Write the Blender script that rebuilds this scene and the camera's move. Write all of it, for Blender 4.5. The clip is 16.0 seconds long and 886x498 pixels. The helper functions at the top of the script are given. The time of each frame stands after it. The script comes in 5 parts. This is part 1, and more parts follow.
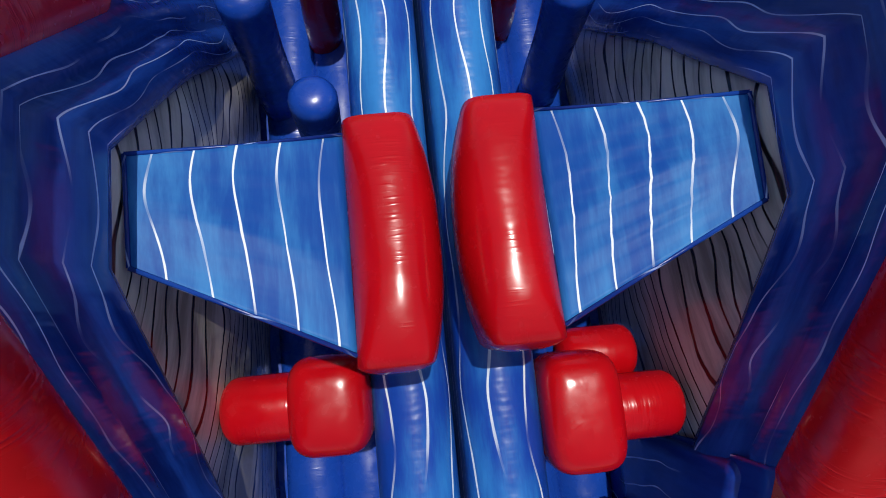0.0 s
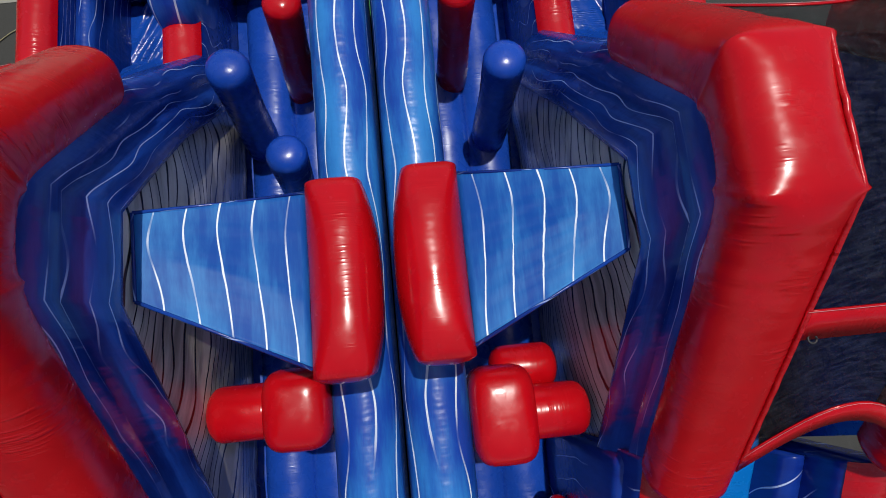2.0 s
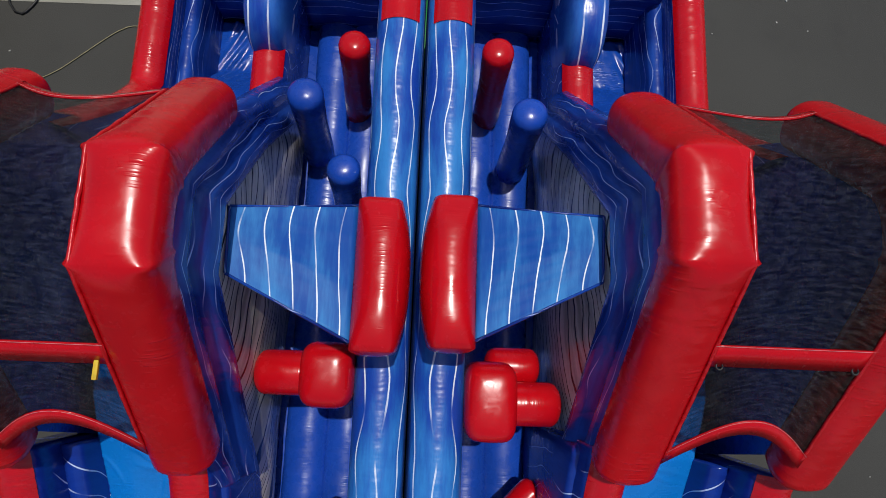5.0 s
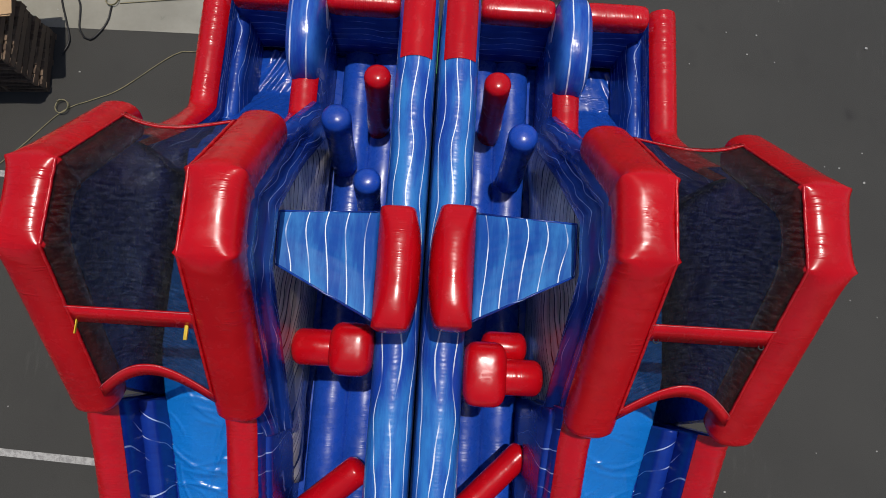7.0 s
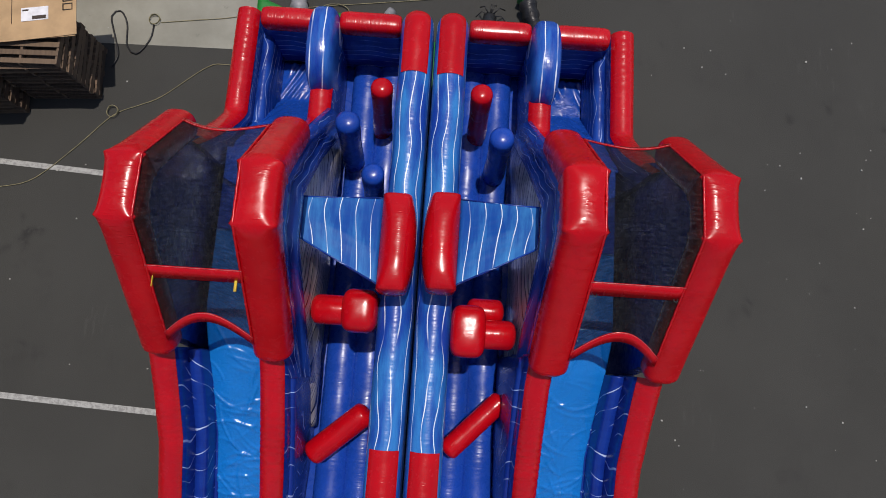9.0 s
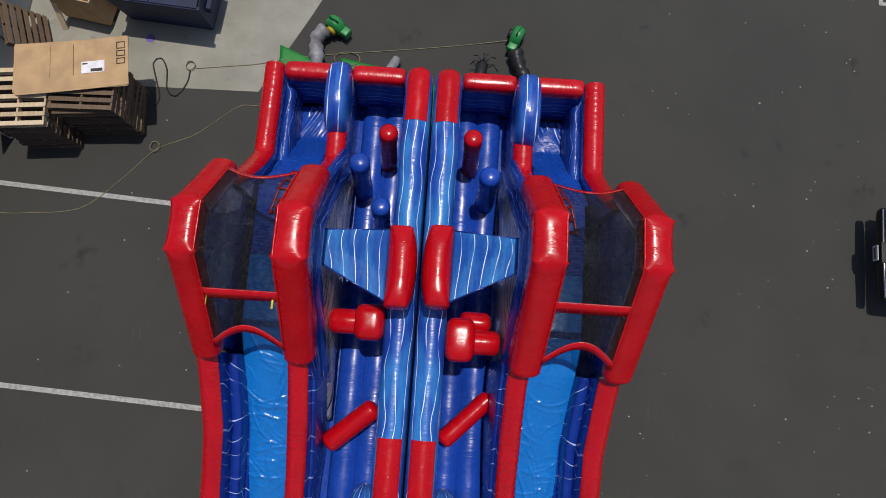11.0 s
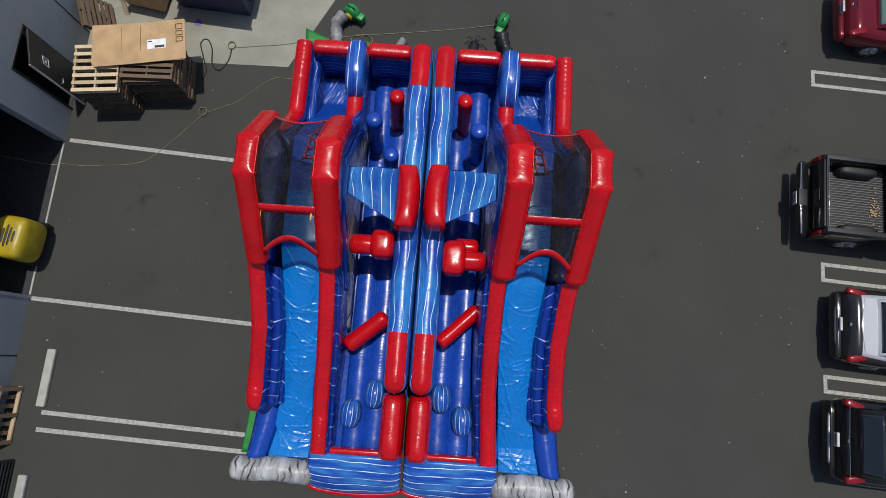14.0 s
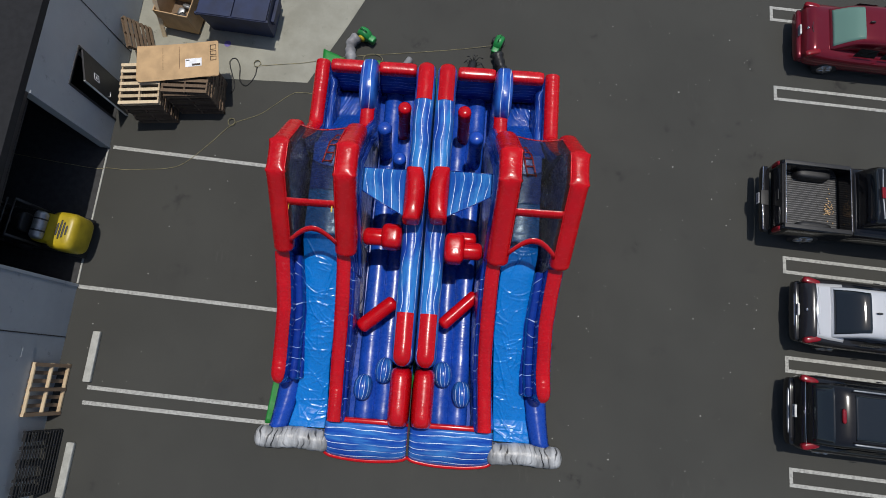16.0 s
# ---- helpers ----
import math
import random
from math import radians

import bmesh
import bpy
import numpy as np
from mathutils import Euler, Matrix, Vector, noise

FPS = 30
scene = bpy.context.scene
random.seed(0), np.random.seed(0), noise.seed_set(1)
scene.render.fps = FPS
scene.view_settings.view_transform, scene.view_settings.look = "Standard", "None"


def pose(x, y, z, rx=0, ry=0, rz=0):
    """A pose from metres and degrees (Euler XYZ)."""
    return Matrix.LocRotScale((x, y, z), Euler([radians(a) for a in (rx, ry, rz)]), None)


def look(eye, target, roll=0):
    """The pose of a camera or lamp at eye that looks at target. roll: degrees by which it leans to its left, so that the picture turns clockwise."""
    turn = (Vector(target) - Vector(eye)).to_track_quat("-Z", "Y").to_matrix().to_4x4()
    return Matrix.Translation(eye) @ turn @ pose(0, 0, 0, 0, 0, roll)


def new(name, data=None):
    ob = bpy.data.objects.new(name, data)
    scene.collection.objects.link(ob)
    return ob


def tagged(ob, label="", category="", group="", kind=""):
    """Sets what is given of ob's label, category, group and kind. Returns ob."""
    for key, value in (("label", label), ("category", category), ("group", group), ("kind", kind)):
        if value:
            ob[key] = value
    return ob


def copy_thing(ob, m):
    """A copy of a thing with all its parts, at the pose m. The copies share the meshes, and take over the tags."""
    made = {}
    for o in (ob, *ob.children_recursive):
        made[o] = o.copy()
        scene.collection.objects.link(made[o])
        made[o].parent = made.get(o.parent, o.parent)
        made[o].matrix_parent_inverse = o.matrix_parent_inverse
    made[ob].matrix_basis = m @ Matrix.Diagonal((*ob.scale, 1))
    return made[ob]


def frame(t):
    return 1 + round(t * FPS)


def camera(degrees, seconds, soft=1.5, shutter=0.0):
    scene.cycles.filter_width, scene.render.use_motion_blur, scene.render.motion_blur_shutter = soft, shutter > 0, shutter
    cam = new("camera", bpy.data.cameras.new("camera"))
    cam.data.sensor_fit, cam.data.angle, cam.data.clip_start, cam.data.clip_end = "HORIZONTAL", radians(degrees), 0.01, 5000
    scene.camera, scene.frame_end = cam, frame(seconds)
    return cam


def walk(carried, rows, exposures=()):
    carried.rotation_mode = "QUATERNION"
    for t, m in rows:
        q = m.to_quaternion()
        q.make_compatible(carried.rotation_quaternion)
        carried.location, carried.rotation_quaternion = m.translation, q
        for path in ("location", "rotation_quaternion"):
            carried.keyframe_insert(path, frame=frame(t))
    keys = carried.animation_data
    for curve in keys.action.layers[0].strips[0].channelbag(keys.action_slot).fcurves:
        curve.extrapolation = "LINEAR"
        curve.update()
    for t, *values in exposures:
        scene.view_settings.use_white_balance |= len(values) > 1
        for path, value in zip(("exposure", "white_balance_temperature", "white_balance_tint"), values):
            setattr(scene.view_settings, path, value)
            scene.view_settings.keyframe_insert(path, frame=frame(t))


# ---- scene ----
cam = camera(74.4, 16.0, 0.9)
PATH = [
    (0, (-0.057, 4.798, 5.672), (0.015, 5.102, 3.697), 9.1),
    (0.5, (-0.088, 4.822, 5.864), (-0.019, 5.141, 3.891), 8.3),
    (1, (-0.004, 4.818, 6.08), (0.067, 5.146, 4.108), 8.2),
    (1.5, (0.148, 4.808, 6.29), (0.226, 5.143, 4.32), 9.1),
    (2, (0.282, 4.811, 6.503), (0.373, 5.149, 4.534), 10.9),
    (2.5, (0.319, 4.805, 6.651), (0.411, 5.145, 4.683), 11.0),
    (3, (0.267, 4.787, 6.727), (0.353, 5.127, 4.758), 10.5),
    (3.5, (0.226, 4.795, 6.808), (0.299, 5.139, 4.84), 9.6),
    (4, (0.219, 4.771, 7.006), (0.276, 5.122, 5.038), 9.7),
    (6.3, (0.19, 4.564, 8.384), (0.211, 4.93, 6.417), 7.7),
    (6.5, (0.209, 4.544, 8.498), (0.224, 4.907, 6.531), 6.9),
    (7, (0.234, 4.448, 8.75), (0.243, 4.811, 6.784), 6.1),
    (7.5, (0.282, 4.324, 9.044), (0.286, 4.684, 7.077), 5.4),
    (8, (0.328, 4.157, 9.378), (0.326, 4.521, 7.412), 4.5),
    (8.5, (0.366, 3.98, 9.777), (0.362, 4.345, 7.811), 4.4),
    (9, (0.429, 3.902, 10.185), (0.423, 4.268, 8.218), 4.0),
    (9.5, (0.454, 3.918, 10.626), (0.446, 4.289, 8.661), 3.8),
    (10, (0.491, 3.96, 11.033), (0.478, 4.337, 9.069), 3.1),
    (12.3, (0.574, 3.77, 12.894), (0.553, 4.134, 10.927), 1.9),
    (12.5, (0.594, 3.564, 13.065), (0.573, 3.936, 11.1), 1.8),
    (13, (0.645, 3.141, 13.42), (0.624, 3.516, 11.456), 1.9),
    (13.5, (0.699, 2.664, 13.763), (0.677, 3.039, 11.799), 1.8),
    (14, (0.738, 2.169, 14.092), (0.716, 2.541, 12.127), 1.9),
    (14.5, (0.791, 1.67, 14.449), (0.767, 2.042, 12.485), 1.7),
    (15, (0.808, 1.387, 14.964), (0.784, 1.757, 12.999), 1.6),
    (15.5, (0.793, 1.283, 15.484), (0.768, 1.653, 13.519), 1.5),
    (16, (0.825, 1.262, 15.684), (0.79, 1.688, 13.73), 0.7),
]
walk(cam, [(t, look(eye, target, roll)) for t, eye, target, roll in PATH],
     [(0, 0, 6500, 10), (4, -0.03, 6500, 11), (6.5, -0.03, 6600, 13), (8.5, -0.05, 6650, 15), (10, -0.08, 6650, 15), (12.5, 0, 6520, 11), (14, 0.02, 6500, 10), (15.5, 0.07, 6500, 10), (16, 0.06, 6500, 10)])

# ---- light ----
SUN_FROM = Vector((0.0587, 0.1636, 0.9848))
world = bpy.data.worlds.new("sky")
scene.world = world
world.use_nodes = True
wn = world.node_tree.nodes
sky = wn.new("ShaderNodeTexSky")
sky.sky_type, sky.sun_disc = "NISHITA", False
sky.sun_elevation, sky.sun_rotation = math.asin(SUN_FROM.z), math.atan2(SUN_FROM.x, SUN_FROM.y)
sky.air_density, sky.dust_density = 1.0, 1.2
wn["Background"].inputs["Strength"].default_value = 0.095
world.node_tree.links.new(sky.outputs[0], wn["Background"].inputs["Color"])
sun = new("sun", bpy.data.lights.new("sun", "SUN"))
sun.data.energy, sun.data.angle, sun.data.color = 2.8, radians(0.55), (1.0, 0.96, 0.9)
sun.matrix_world = look(SUN_FROM * 40, (0, 0, 0))


# ---- materials ----
def nodes_of(name):
    m = bpy.data.materials.new(name)
    m.use_nodes = True
    nt = m.node_tree
    return m, nt, nt.nodes["Principled BSDF"]


def add(nt, kind, **inputs):
    n = nt.nodes.new(kind)
    for k, v in inputs.items():
        n.inputs[k.replace("_", " ")].default_value = v
    return n


def math_node(nt, op, a, b=None, c=None):
    n = nt.nodes.new("ShaderNodeMath")
    n.operation = op
    for i, v in enumerate((a, b, c)):
        if v is None:
            continue
        if isinstance(v, (int, float)):
            n.inputs[i].default_value = v
        else:
            nt.links.new(v, n.inputs[i])
    return n.outputs[0]


def ramp(nt, fac, a, b, lo=0.0, hi=1.0):
    n = nt.nodes.new("ShaderNodeMapRange")
    n.interpolation_type = "SMOOTHSTEP"
    nt.links.new(fac, n.inputs["Value"])
    for k, v in (("From Min", a), ("From Max", b), ("To Min", lo), ("To Max", hi)):
        n.inputs[k].default_value = v
    return n.outputs["Result"]


def mix(nt, fac, a, b):
    n = nt.nodes.new("ShaderNodeMix")
    n.data_type = "RGBA"
    for sock, v in ((n.inputs[0], fac), (n.inputs[6], a), (n.inputs[7], b)):
        if isinstance(v, (int, float)):
            sock.default_value = v
        elif isinstance(v, tuple):
            sock.default_value = (*v, 1)
        else:
            nt.links.new(v, sock)
    return n.outputs[2]


def scaled(nt, src, sx, sy, sz=1.0):
    n = nt.nodes.new("ShaderNodeMapping")
    n.inputs["Scale"].default_value = (sx, sy, sz)
    nt.links.new(src, n.inputs["Vector"])
    return n.outputs[0]


def noise_of(nt, vec, scale, detail=3.0, rough=0.55):
    n = add(nt, "ShaderNodeTexNoise", Scale=scale, Detail=detail, Roughness=rough)
    nt.links.new(vec, n.inputs["Vector"])
    return n.outputs["Fac"]


def bump(nt, height, strength, distance):
    n = add(nt, "ShaderNodeBump", Strength=strength, Distance=distance)
    nt.links.new(height, n.inputs["Height"])
    return n.outputs[0]


def coords(nt, which="Object"):
    return nt.nodes.new("ShaderNodeTexCoord").outputs[which]


def vinyl(name, colour, dark=0.8, rough=0.24, wrinkle=0.35, across=14.0, gloss=0.38, puckers=0.22):
    """Inflated PVC sheet: dull sheen, soft creases across its length, faint dirt."""
    m, nt, p = nodes_of(name)
    uv, ob = coords(nt, "UV"), coords(nt)
    dirt = noise_of(nt, ob, 1.7, 5)
    nt.links.new(mix(nt, ramp(nt, dirt, 0.35, 0.7), tuple(c * dark for c in colour), colour), p.inputs["Base Color"])
    crease = noise_of(nt, scaled(nt, uv, 2.2, across), 1.0, 2)
    where = ramp(nt, noise_of(nt, ob, 1.1, 1), 0.45, 0.65)
    soft = math_node(nt, "MULTIPLY", noise_of(nt, ob, 2.4, 1), 0.8)
    h = math_node(nt, "MULTIPLY_ADD", crease, math_node(nt, "MULTIPLY", where, 0.7), soft)
    pucker = ramp(nt, noise_of(nt, scaled(nt, uv, 5.0, 42.0), 1.0, 1.5), 0.45, 0.75)
    spots = ramp(nt, noise_of(nt, ob, 2.9, 2), 0.46, 0.62, 0.0, puckers)
    h = math_node(nt, "MULTIPLY_ADD", pucker, spots, h)
    nt.links.new(bump(nt, h, wrinkle, 0.03), p.inputs["Normal"])
    r = ramp(nt, noise_of(nt, ob, 9.0, 4), 0.3, 0.7, rough - 0.05, rough + 0.09)
    nt.links.new(r, p.inputs["Roughness"])
    p.inputs["Specular IOR Level"].default_value = gloss
    return m


def marble(name, deep, pale, line, every, along="v", wobble=0.7, width=0.045, rough=0.25, amount=0.5, gloss=0.45, drift=(0.8, 1.0), relief=0.3, broken=0.33):
    """Printed PVC: watery tone with thin wandering veins. along: the way the veins run."""
    m, nt, p = nodes_of(name)
    uv, ob = coords(nt, "UV"), coords(nt)
    sep = nt.nodes.new("ShaderNodeSeparateXYZ")
    nt.links.new(uv, sep.inputs[0])
    across, length = (sep.outputs[0], sep.outputs[1]) if along == "v" else (sep.outputs[1], sep.outputs[0])
    com = nt.nodes.new("ShaderNodeCombineXYZ")
    nt.links.new(across, com.inputs[0])
    nt.links.new(length, com.inputs[1])
    v = com.outputs[0]
    tone = noise_of(nt, scaled(nt, v, 5.0, 0.8), 1.0, 5, 0.65)
    patch = noise_of(nt, scaled(nt, v, 1.2, 0.7), 1.3, 2)
    tone = math_node(nt, "MULTIPLY_ADD", patch, 0.8, tone)
    base = mix(nt, ramp(nt, tone, 0.72, 1.12, 0.0, amount), deep, pale)
    wander = noise_of(nt, scaled(nt, v, *drift), 1.0, 0.6)
    s = math_node(nt, "MULTIPLY_ADD", across, 1.0 / every, math_node(nt, "MULTIPLY", wander, wobble * 4))
    band = math_node(nt, "ABSOLUTE", math_node(nt, "SUBTRACT", math_node(nt, "FRACT", s), 0.5))
    gate = ramp(nt, noise_of(nt, scaled(nt, v, 1.6, 0.9), 1.5, 2), broken, broken + 0.19)
    thick = math_node(nt, "MULTIPLY_ADD", noise_of(nt, scaled(nt, v, 2.0, 2.0), 1.7, 2), width * 1.6, width * 0.2)
    d = math_node(nt, "DIVIDE", band, thick)
    veins = math_node(nt, "MULTIPLY", ramp(nt, d, 0.6, 1.3, 1.0, 0.0), gate)
    nt.links.new(mix(nt, veins, base, line), p.inputs["Base Color"])
    h = noise_of(nt, scaled(nt, uv, 2.0, 9.0), 1.0, 2)
    h2 = noise_of(nt, ob, 6.0, 2)
    nt.links.new(bump(nt, math_node(nt, "ADD", h, h2), relief, 0.025), p.inputs["Normal"])
    p.inputs["Roughness"].default_value = rough
    p.inputs["Specular IOR Level"].default_value = gloss
    return m


def plain(name, colour, rough=0.6, metal=0.0, vary=0.2, scale=6.0, relief=0.15, distance=0.01):
    m, nt, p = nodes_of(name)
    ob = coords(nt)
    n = noise_of(nt, ob, scale, 5)
    dark = tuple(c * (1 - vary) for c in colour)
    light = tuple(min(1, c * (1 + vary)) for c in colour)
    nt.links.new(mix(nt, ramp(nt, n, 0.3, 0.7), dark, light), p.inputs["Base Color"])
    if relief:
        nt.links.new(bump(nt, noise_of(nt, ob, scale * 5, 3), relief, distance), p.inputs["Normal"])
    p.inputs["Roughness"].default_value, p.inputs["Metallic"].default_value = rough, metal
    return m


RED = vinyl("red_vinyl", (0.55, 0.003, 0.008), 0.85, 0.2, puckers=0.1)
RED_RIPPLED = vinyl("red_vinyl_rippled", (0.55, 0.003, 0.008), 0.85, 0.22, 0.45, 24.0, 0.5)
RED_ARCH = vinyl("red_vinyl_arch", (0.55, 0.003, 0.008), 0.85, 0.22, 0.42, 9.0, 0.34)
RED_SOFT = vinyl("red_vinyl_soft", (0.55, 0.003, 0.008), 0.85, 0.2, 0.35, 9.0, 0.38, 0.08)
BLUE = vinyl("blue_vinyl", (0.009, 0.064, 0.42), 0.8, 0.26, 0.35, 14.0, 0.55, 0.07)
BLUE_PAD = vinyl("blue_pad_vinyl", (0.008, 0.07, 0.42), 0.8, 0.2, 1.0, 3.0)
AZURE = vinyl("azure_slide_vinyl", (0.002, 0.195, 0.63), 0.9, 0.25, 0.3, 4.0, 0.7)
SEAM_PINK = plain("seam_thread", (0.55, 0.30, 0.30), 0.7)
MARBLE = marble("blue_marbled_vinyl", (0.007, 0.045, 0.34), (0.04, 0.20, 0.60), (0.72, 0.83, 0.95), 0.22, wobble=0.35)
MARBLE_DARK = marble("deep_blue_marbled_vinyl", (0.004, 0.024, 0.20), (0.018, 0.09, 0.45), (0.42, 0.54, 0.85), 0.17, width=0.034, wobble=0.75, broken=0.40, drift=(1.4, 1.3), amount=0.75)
MARBLE_ACROSS = marble("blue_marbled_vinyl_across", (0.005, 0.025, 0.24), (0.010, 0.06, 0.37), (0.5, 0.62, 0.9), 0.30, "u", width=0.026, wobble=1.0, broken=0.4)
MARBLE_PALE = marble("pale_blue_marbled_vinyl", (0.008, 0.055, 0.36), (0.035, 0.25, 0.62), (0.85, 0.92, 0.97), 0.19, wobble=0.5, amount=0.85, width=0.036, rough=0.3)
MARBLE_HOOP = marble("hoop_marbled_vinyl", (0.007, 0.045, 0.34), (0.04, 0.2, 0.6), (0.8, 0.88, 0.97), 0.2, "u", wobble=0.3, amount=0.7)
GREY_MARBLE = marble("grey_marbled_vinyl", (0.30, 0.285, 0.262), (0.66, 0.625, 0.58), (0.012, 0.012, 0.013), 0.17, "v", width=0.075, wobble=1.15, amount=1.0, drift=(1.5, 0.9), broken=0.22)
GREY_ROLL = marble("grey_marbled_roll_vinyl", (0.24, 0.245, 0.245), (0.55, 0.56, 0.56), (0.012, 0.012, 0.013), 0.15, "u", width=0.13, wobble=0.7, rough=0.4, amount=1.0, drift=(1.6, 2.4), broken=0.42, relief=0.8)


def mesh_cloth():
    m, nt, p = nodes_of("black_mesh_netting")
    uv = coords(nt, "UV")
    n = noise_of(nt, scaled(nt, uv, 9, 38), 1.0, 5, 0.75)
    # black mesh; the pale noise paints sun glints on its crinkles into the colour
    nt.links.new(mix(nt, ramp(nt, n, 0.42, 0.66), (0.010, 0.010, 0.010), (0.16, 0.155, 0.14)), p.inputs["Base Color"])
    p.inputs["Specular IOR Level"].default_value = 0.3
    p.inputs["Roughness"].default_value = 0.4
    nt.links.new(bump(nt, n, 1.0, 0.12), p.inputs["Normal"])
    t = nt.nodes.new("ShaderNodeBsdfTransparent")
    t.inputs[0].default_value = (0.85, 0.90, 0.92, 1)
    mx = nt.nodes.new("ShaderNodeMixShader")
    nt.links.new(ramp(nt, n, 0.35, 0.7, 0.42, 0.20), mx.inputs[0])
    nt.links.new(p.outputs[0], mx.inputs[2])
    nt.links.new(t.outputs[0], mx.inputs[1])
    nt.links.new(mx.outputs[0], nt.nodes["Material Output"].inputs["Surface"])
    return m


NETTING = mesh_cloth()


def asphalt_material():
    m, nt, p = nodes_of("asphalt")
    ob = coords(nt)
    grain = noise_of(nt, ob, 60, 3)
    blot = noise_of(nt, ob, 0.35, 5, 0.6)
    stain = ramp(nt, noise_of(nt, ob, 1.3, 6, 0.7), 0.56, 0.72, 0.0, 0.7)
    base = mix(nt, ramp(nt, blot, 0.3, 0.7), (0.0350, 0.0352, 0.0298), (0.0436, 0.0438, 0.0372))
    base = mix(nt, math_node(nt, "MULTIPLY", ramp(nt, grain, 0.35, 0.7), 0.35), base, (0.066, 0.064, 0.059))
    base = mix(nt, math_node(nt, "MULTIPLY", stain, 0.45), base, (0.026, 0.025, 0.023))
    spill = math_node(nt, "MULTIPLY", ramp(nt, noise_of(nt, ob, 0.62, 3, 0.6), 0.64, 0.72), ramp(nt, noise_of(nt, ob, 4.0, 5, 0.75), 0.42, 0.58))
    base = mix(nt, math_node(nt, "MULTIPLY", spill, 0.8), base, (0.013, 0.013, 0.012))
    scuff = math_node(nt, "MULTIPLY", ramp(nt, noise_of(nt, ob, 0.45, 2), 0.55, 0.7), ramp(nt, noise_of(nt, scaled(nt, ob, 9.0, 1.6), 1.0, 6, 0.75), 0.54, 0.66))
    base = mix(nt, math_node(nt, "MULTIPLY", scuff, 0.3), base, (0.09, 0.088, 0.08))
    nt.links.new(base, p.inputs["Base Color"])
    nt.links.new(bump(nt, grain, 0.7, 0.006), p.inputs["Normal"])
    p.inputs["Roughness"].default_value = 0.9
    return m


ASPHALT = asphalt_material()


def concrete_material(name, a, b, scale=0.8):
    m, nt, p = nodes_of(name)
    ob = coords(nt)
    n = noise_of(nt, ob, scale, 6, 0.65)
    base = mix(nt, ramp(nt, n, 0.3, 0.7), a, b)
    base = mix(nt, ramp(nt, noise_of(nt, ob, 3.1, 5, 0.7), 0.6, 0.72, 0.0, 0.5), base, tuple(c * 0.5 for c in a))
    nt.links.new(base, p.inputs["Base Color"])
    nt.links.new(bump(nt, noise_of(nt, ob, 45, 3), 0.3, 0.004), p.inputs["Normal"])
    p.inputs["Roughness"].default_value = 0.88
    return m


CONCRETE = concrete_material("old_concrete", (0.24, 0.235, 0.19), (0.32, 0.315, 0.26))
KERB = concrete_material("pale_concrete", (0.30, 0.30, 0.27), (0.42, 0.42, 0.38), 4)


def worn_paint():
    m, nt, p = nodes_of("worn_line_paint")
    ob = coords(nt)
    wear = ramp(nt, noise_of(nt, ob, 14, 6, 0.75), 0.42, 0.6)
    nt.links.new(mix(nt, wear, (0.42, 0.42, 0.39), (0.26, 0.26, 0.24)), p.inputs["Base Color"])
    p.inputs["Roughness"].default_value = 0.8
    return m


PAINT = worn_paint()
STUCCO = concrete_material("blue_grey_wall_paint", (0.285, 0.305, 0.32), (0.33, 0.35, 0.365), 0.6)
DARK_STEEL = plain("dark_painted_steel", (0.02, 0.02, 0.022), 0.5)
ROOFING = plain("black_roofing", (0.012, 0.012, 0.013), 0.95)
# one dark grey for the warehouse's inner walls and floor
INTERIOR_DARK = plain("dark_grey_interior", (0.035, 0.035, 0.036), 0.85)
WHITE_TRIM = plain("white_trim", (0.6, 0.6, 0.58), 0.6)
CARDBOARD = plain("cardboard", (0.47, 0.31, 0.16), 0.85, 0, 0.12, 3.0)


def timber(name, a, b):
    m, nt, p = nodes_of(name)
    ob = coords(nt)
    info = nt.nodes.new("ShaderNodeObjectInfo")
    g = noise_of(nt, scaled(nt, ob, 22, 3, 14), 1.0, 4, 0.65)
    tone = math_node(nt, "MULTIPLY_ADD", info.outputs["Random"], 0.5, math_node(nt, "MULTIPLY", g, 0.7))
    nt.links.new(mix(nt, ramp(nt, tone, 0.25, 0.85), a, b), p.inputs["Base Color"])
    nt.links.new(bump(nt, g, 0.4, 0.004), p.inputs["Normal"])
    p.inputs["Roughness"].default_value = 0.85
    return m


PINE = timber("pale_pine", (0.40, 0.29, 0.17), (0.66, 0.53, 0.35))
OLD_WOOD = timber("weathered_wood", (0.075, 0.048, 0.03), (0.17, 0.115, 0.07))
BLACK_PLASTIC = plain("black_plastic", (0.014, 0.014, 0.015), 0.55)
NAVY_STEEL = plain("navy_bin_paint", (0.007, 0.016, 0.055), 0.6, 0, 0.3, 2)
YELLOW_PAINT = plain("yellow_machine_paint", (0.42, 0.31, 0.015), 0.4, 0, 0.15, 3)
GREY_METAL = plain("grey_metal", (0.30, 0.31, 0.32), 0.4, 0.6)
GREEN_PLASTIC = plain("green_blower_plastic", (0.015, 0.22, 0.05), 0.4)
GREEN_TARP = vinyl("green_tarp", (0.015, 0.22, 0.035), 0.8, 0.5)
GREY_HOSE = vinyl("grey_hose_vinyl", (0.32, 0.32, 0.33), 0.35, 0.45, 1.0, 20)
CORD_YELLOW = plain("yellow_cord", (0.26, 0.23, 0.12), 0.7)
CORD_GREEN = plain("green_cord", (0.04, 0.16, 0.10), 0.6)
CORD_BLACK = plain("black_cord", (0.012, 0.012, 0.012), 0.5)
STRAP_YELLOW = plain("yellow_strap", (0.62, 0.42, 0.02), 0.6)
RUBBER = plain("tyre_rubber", (0.012, 0.012, 0.012), 0.8)
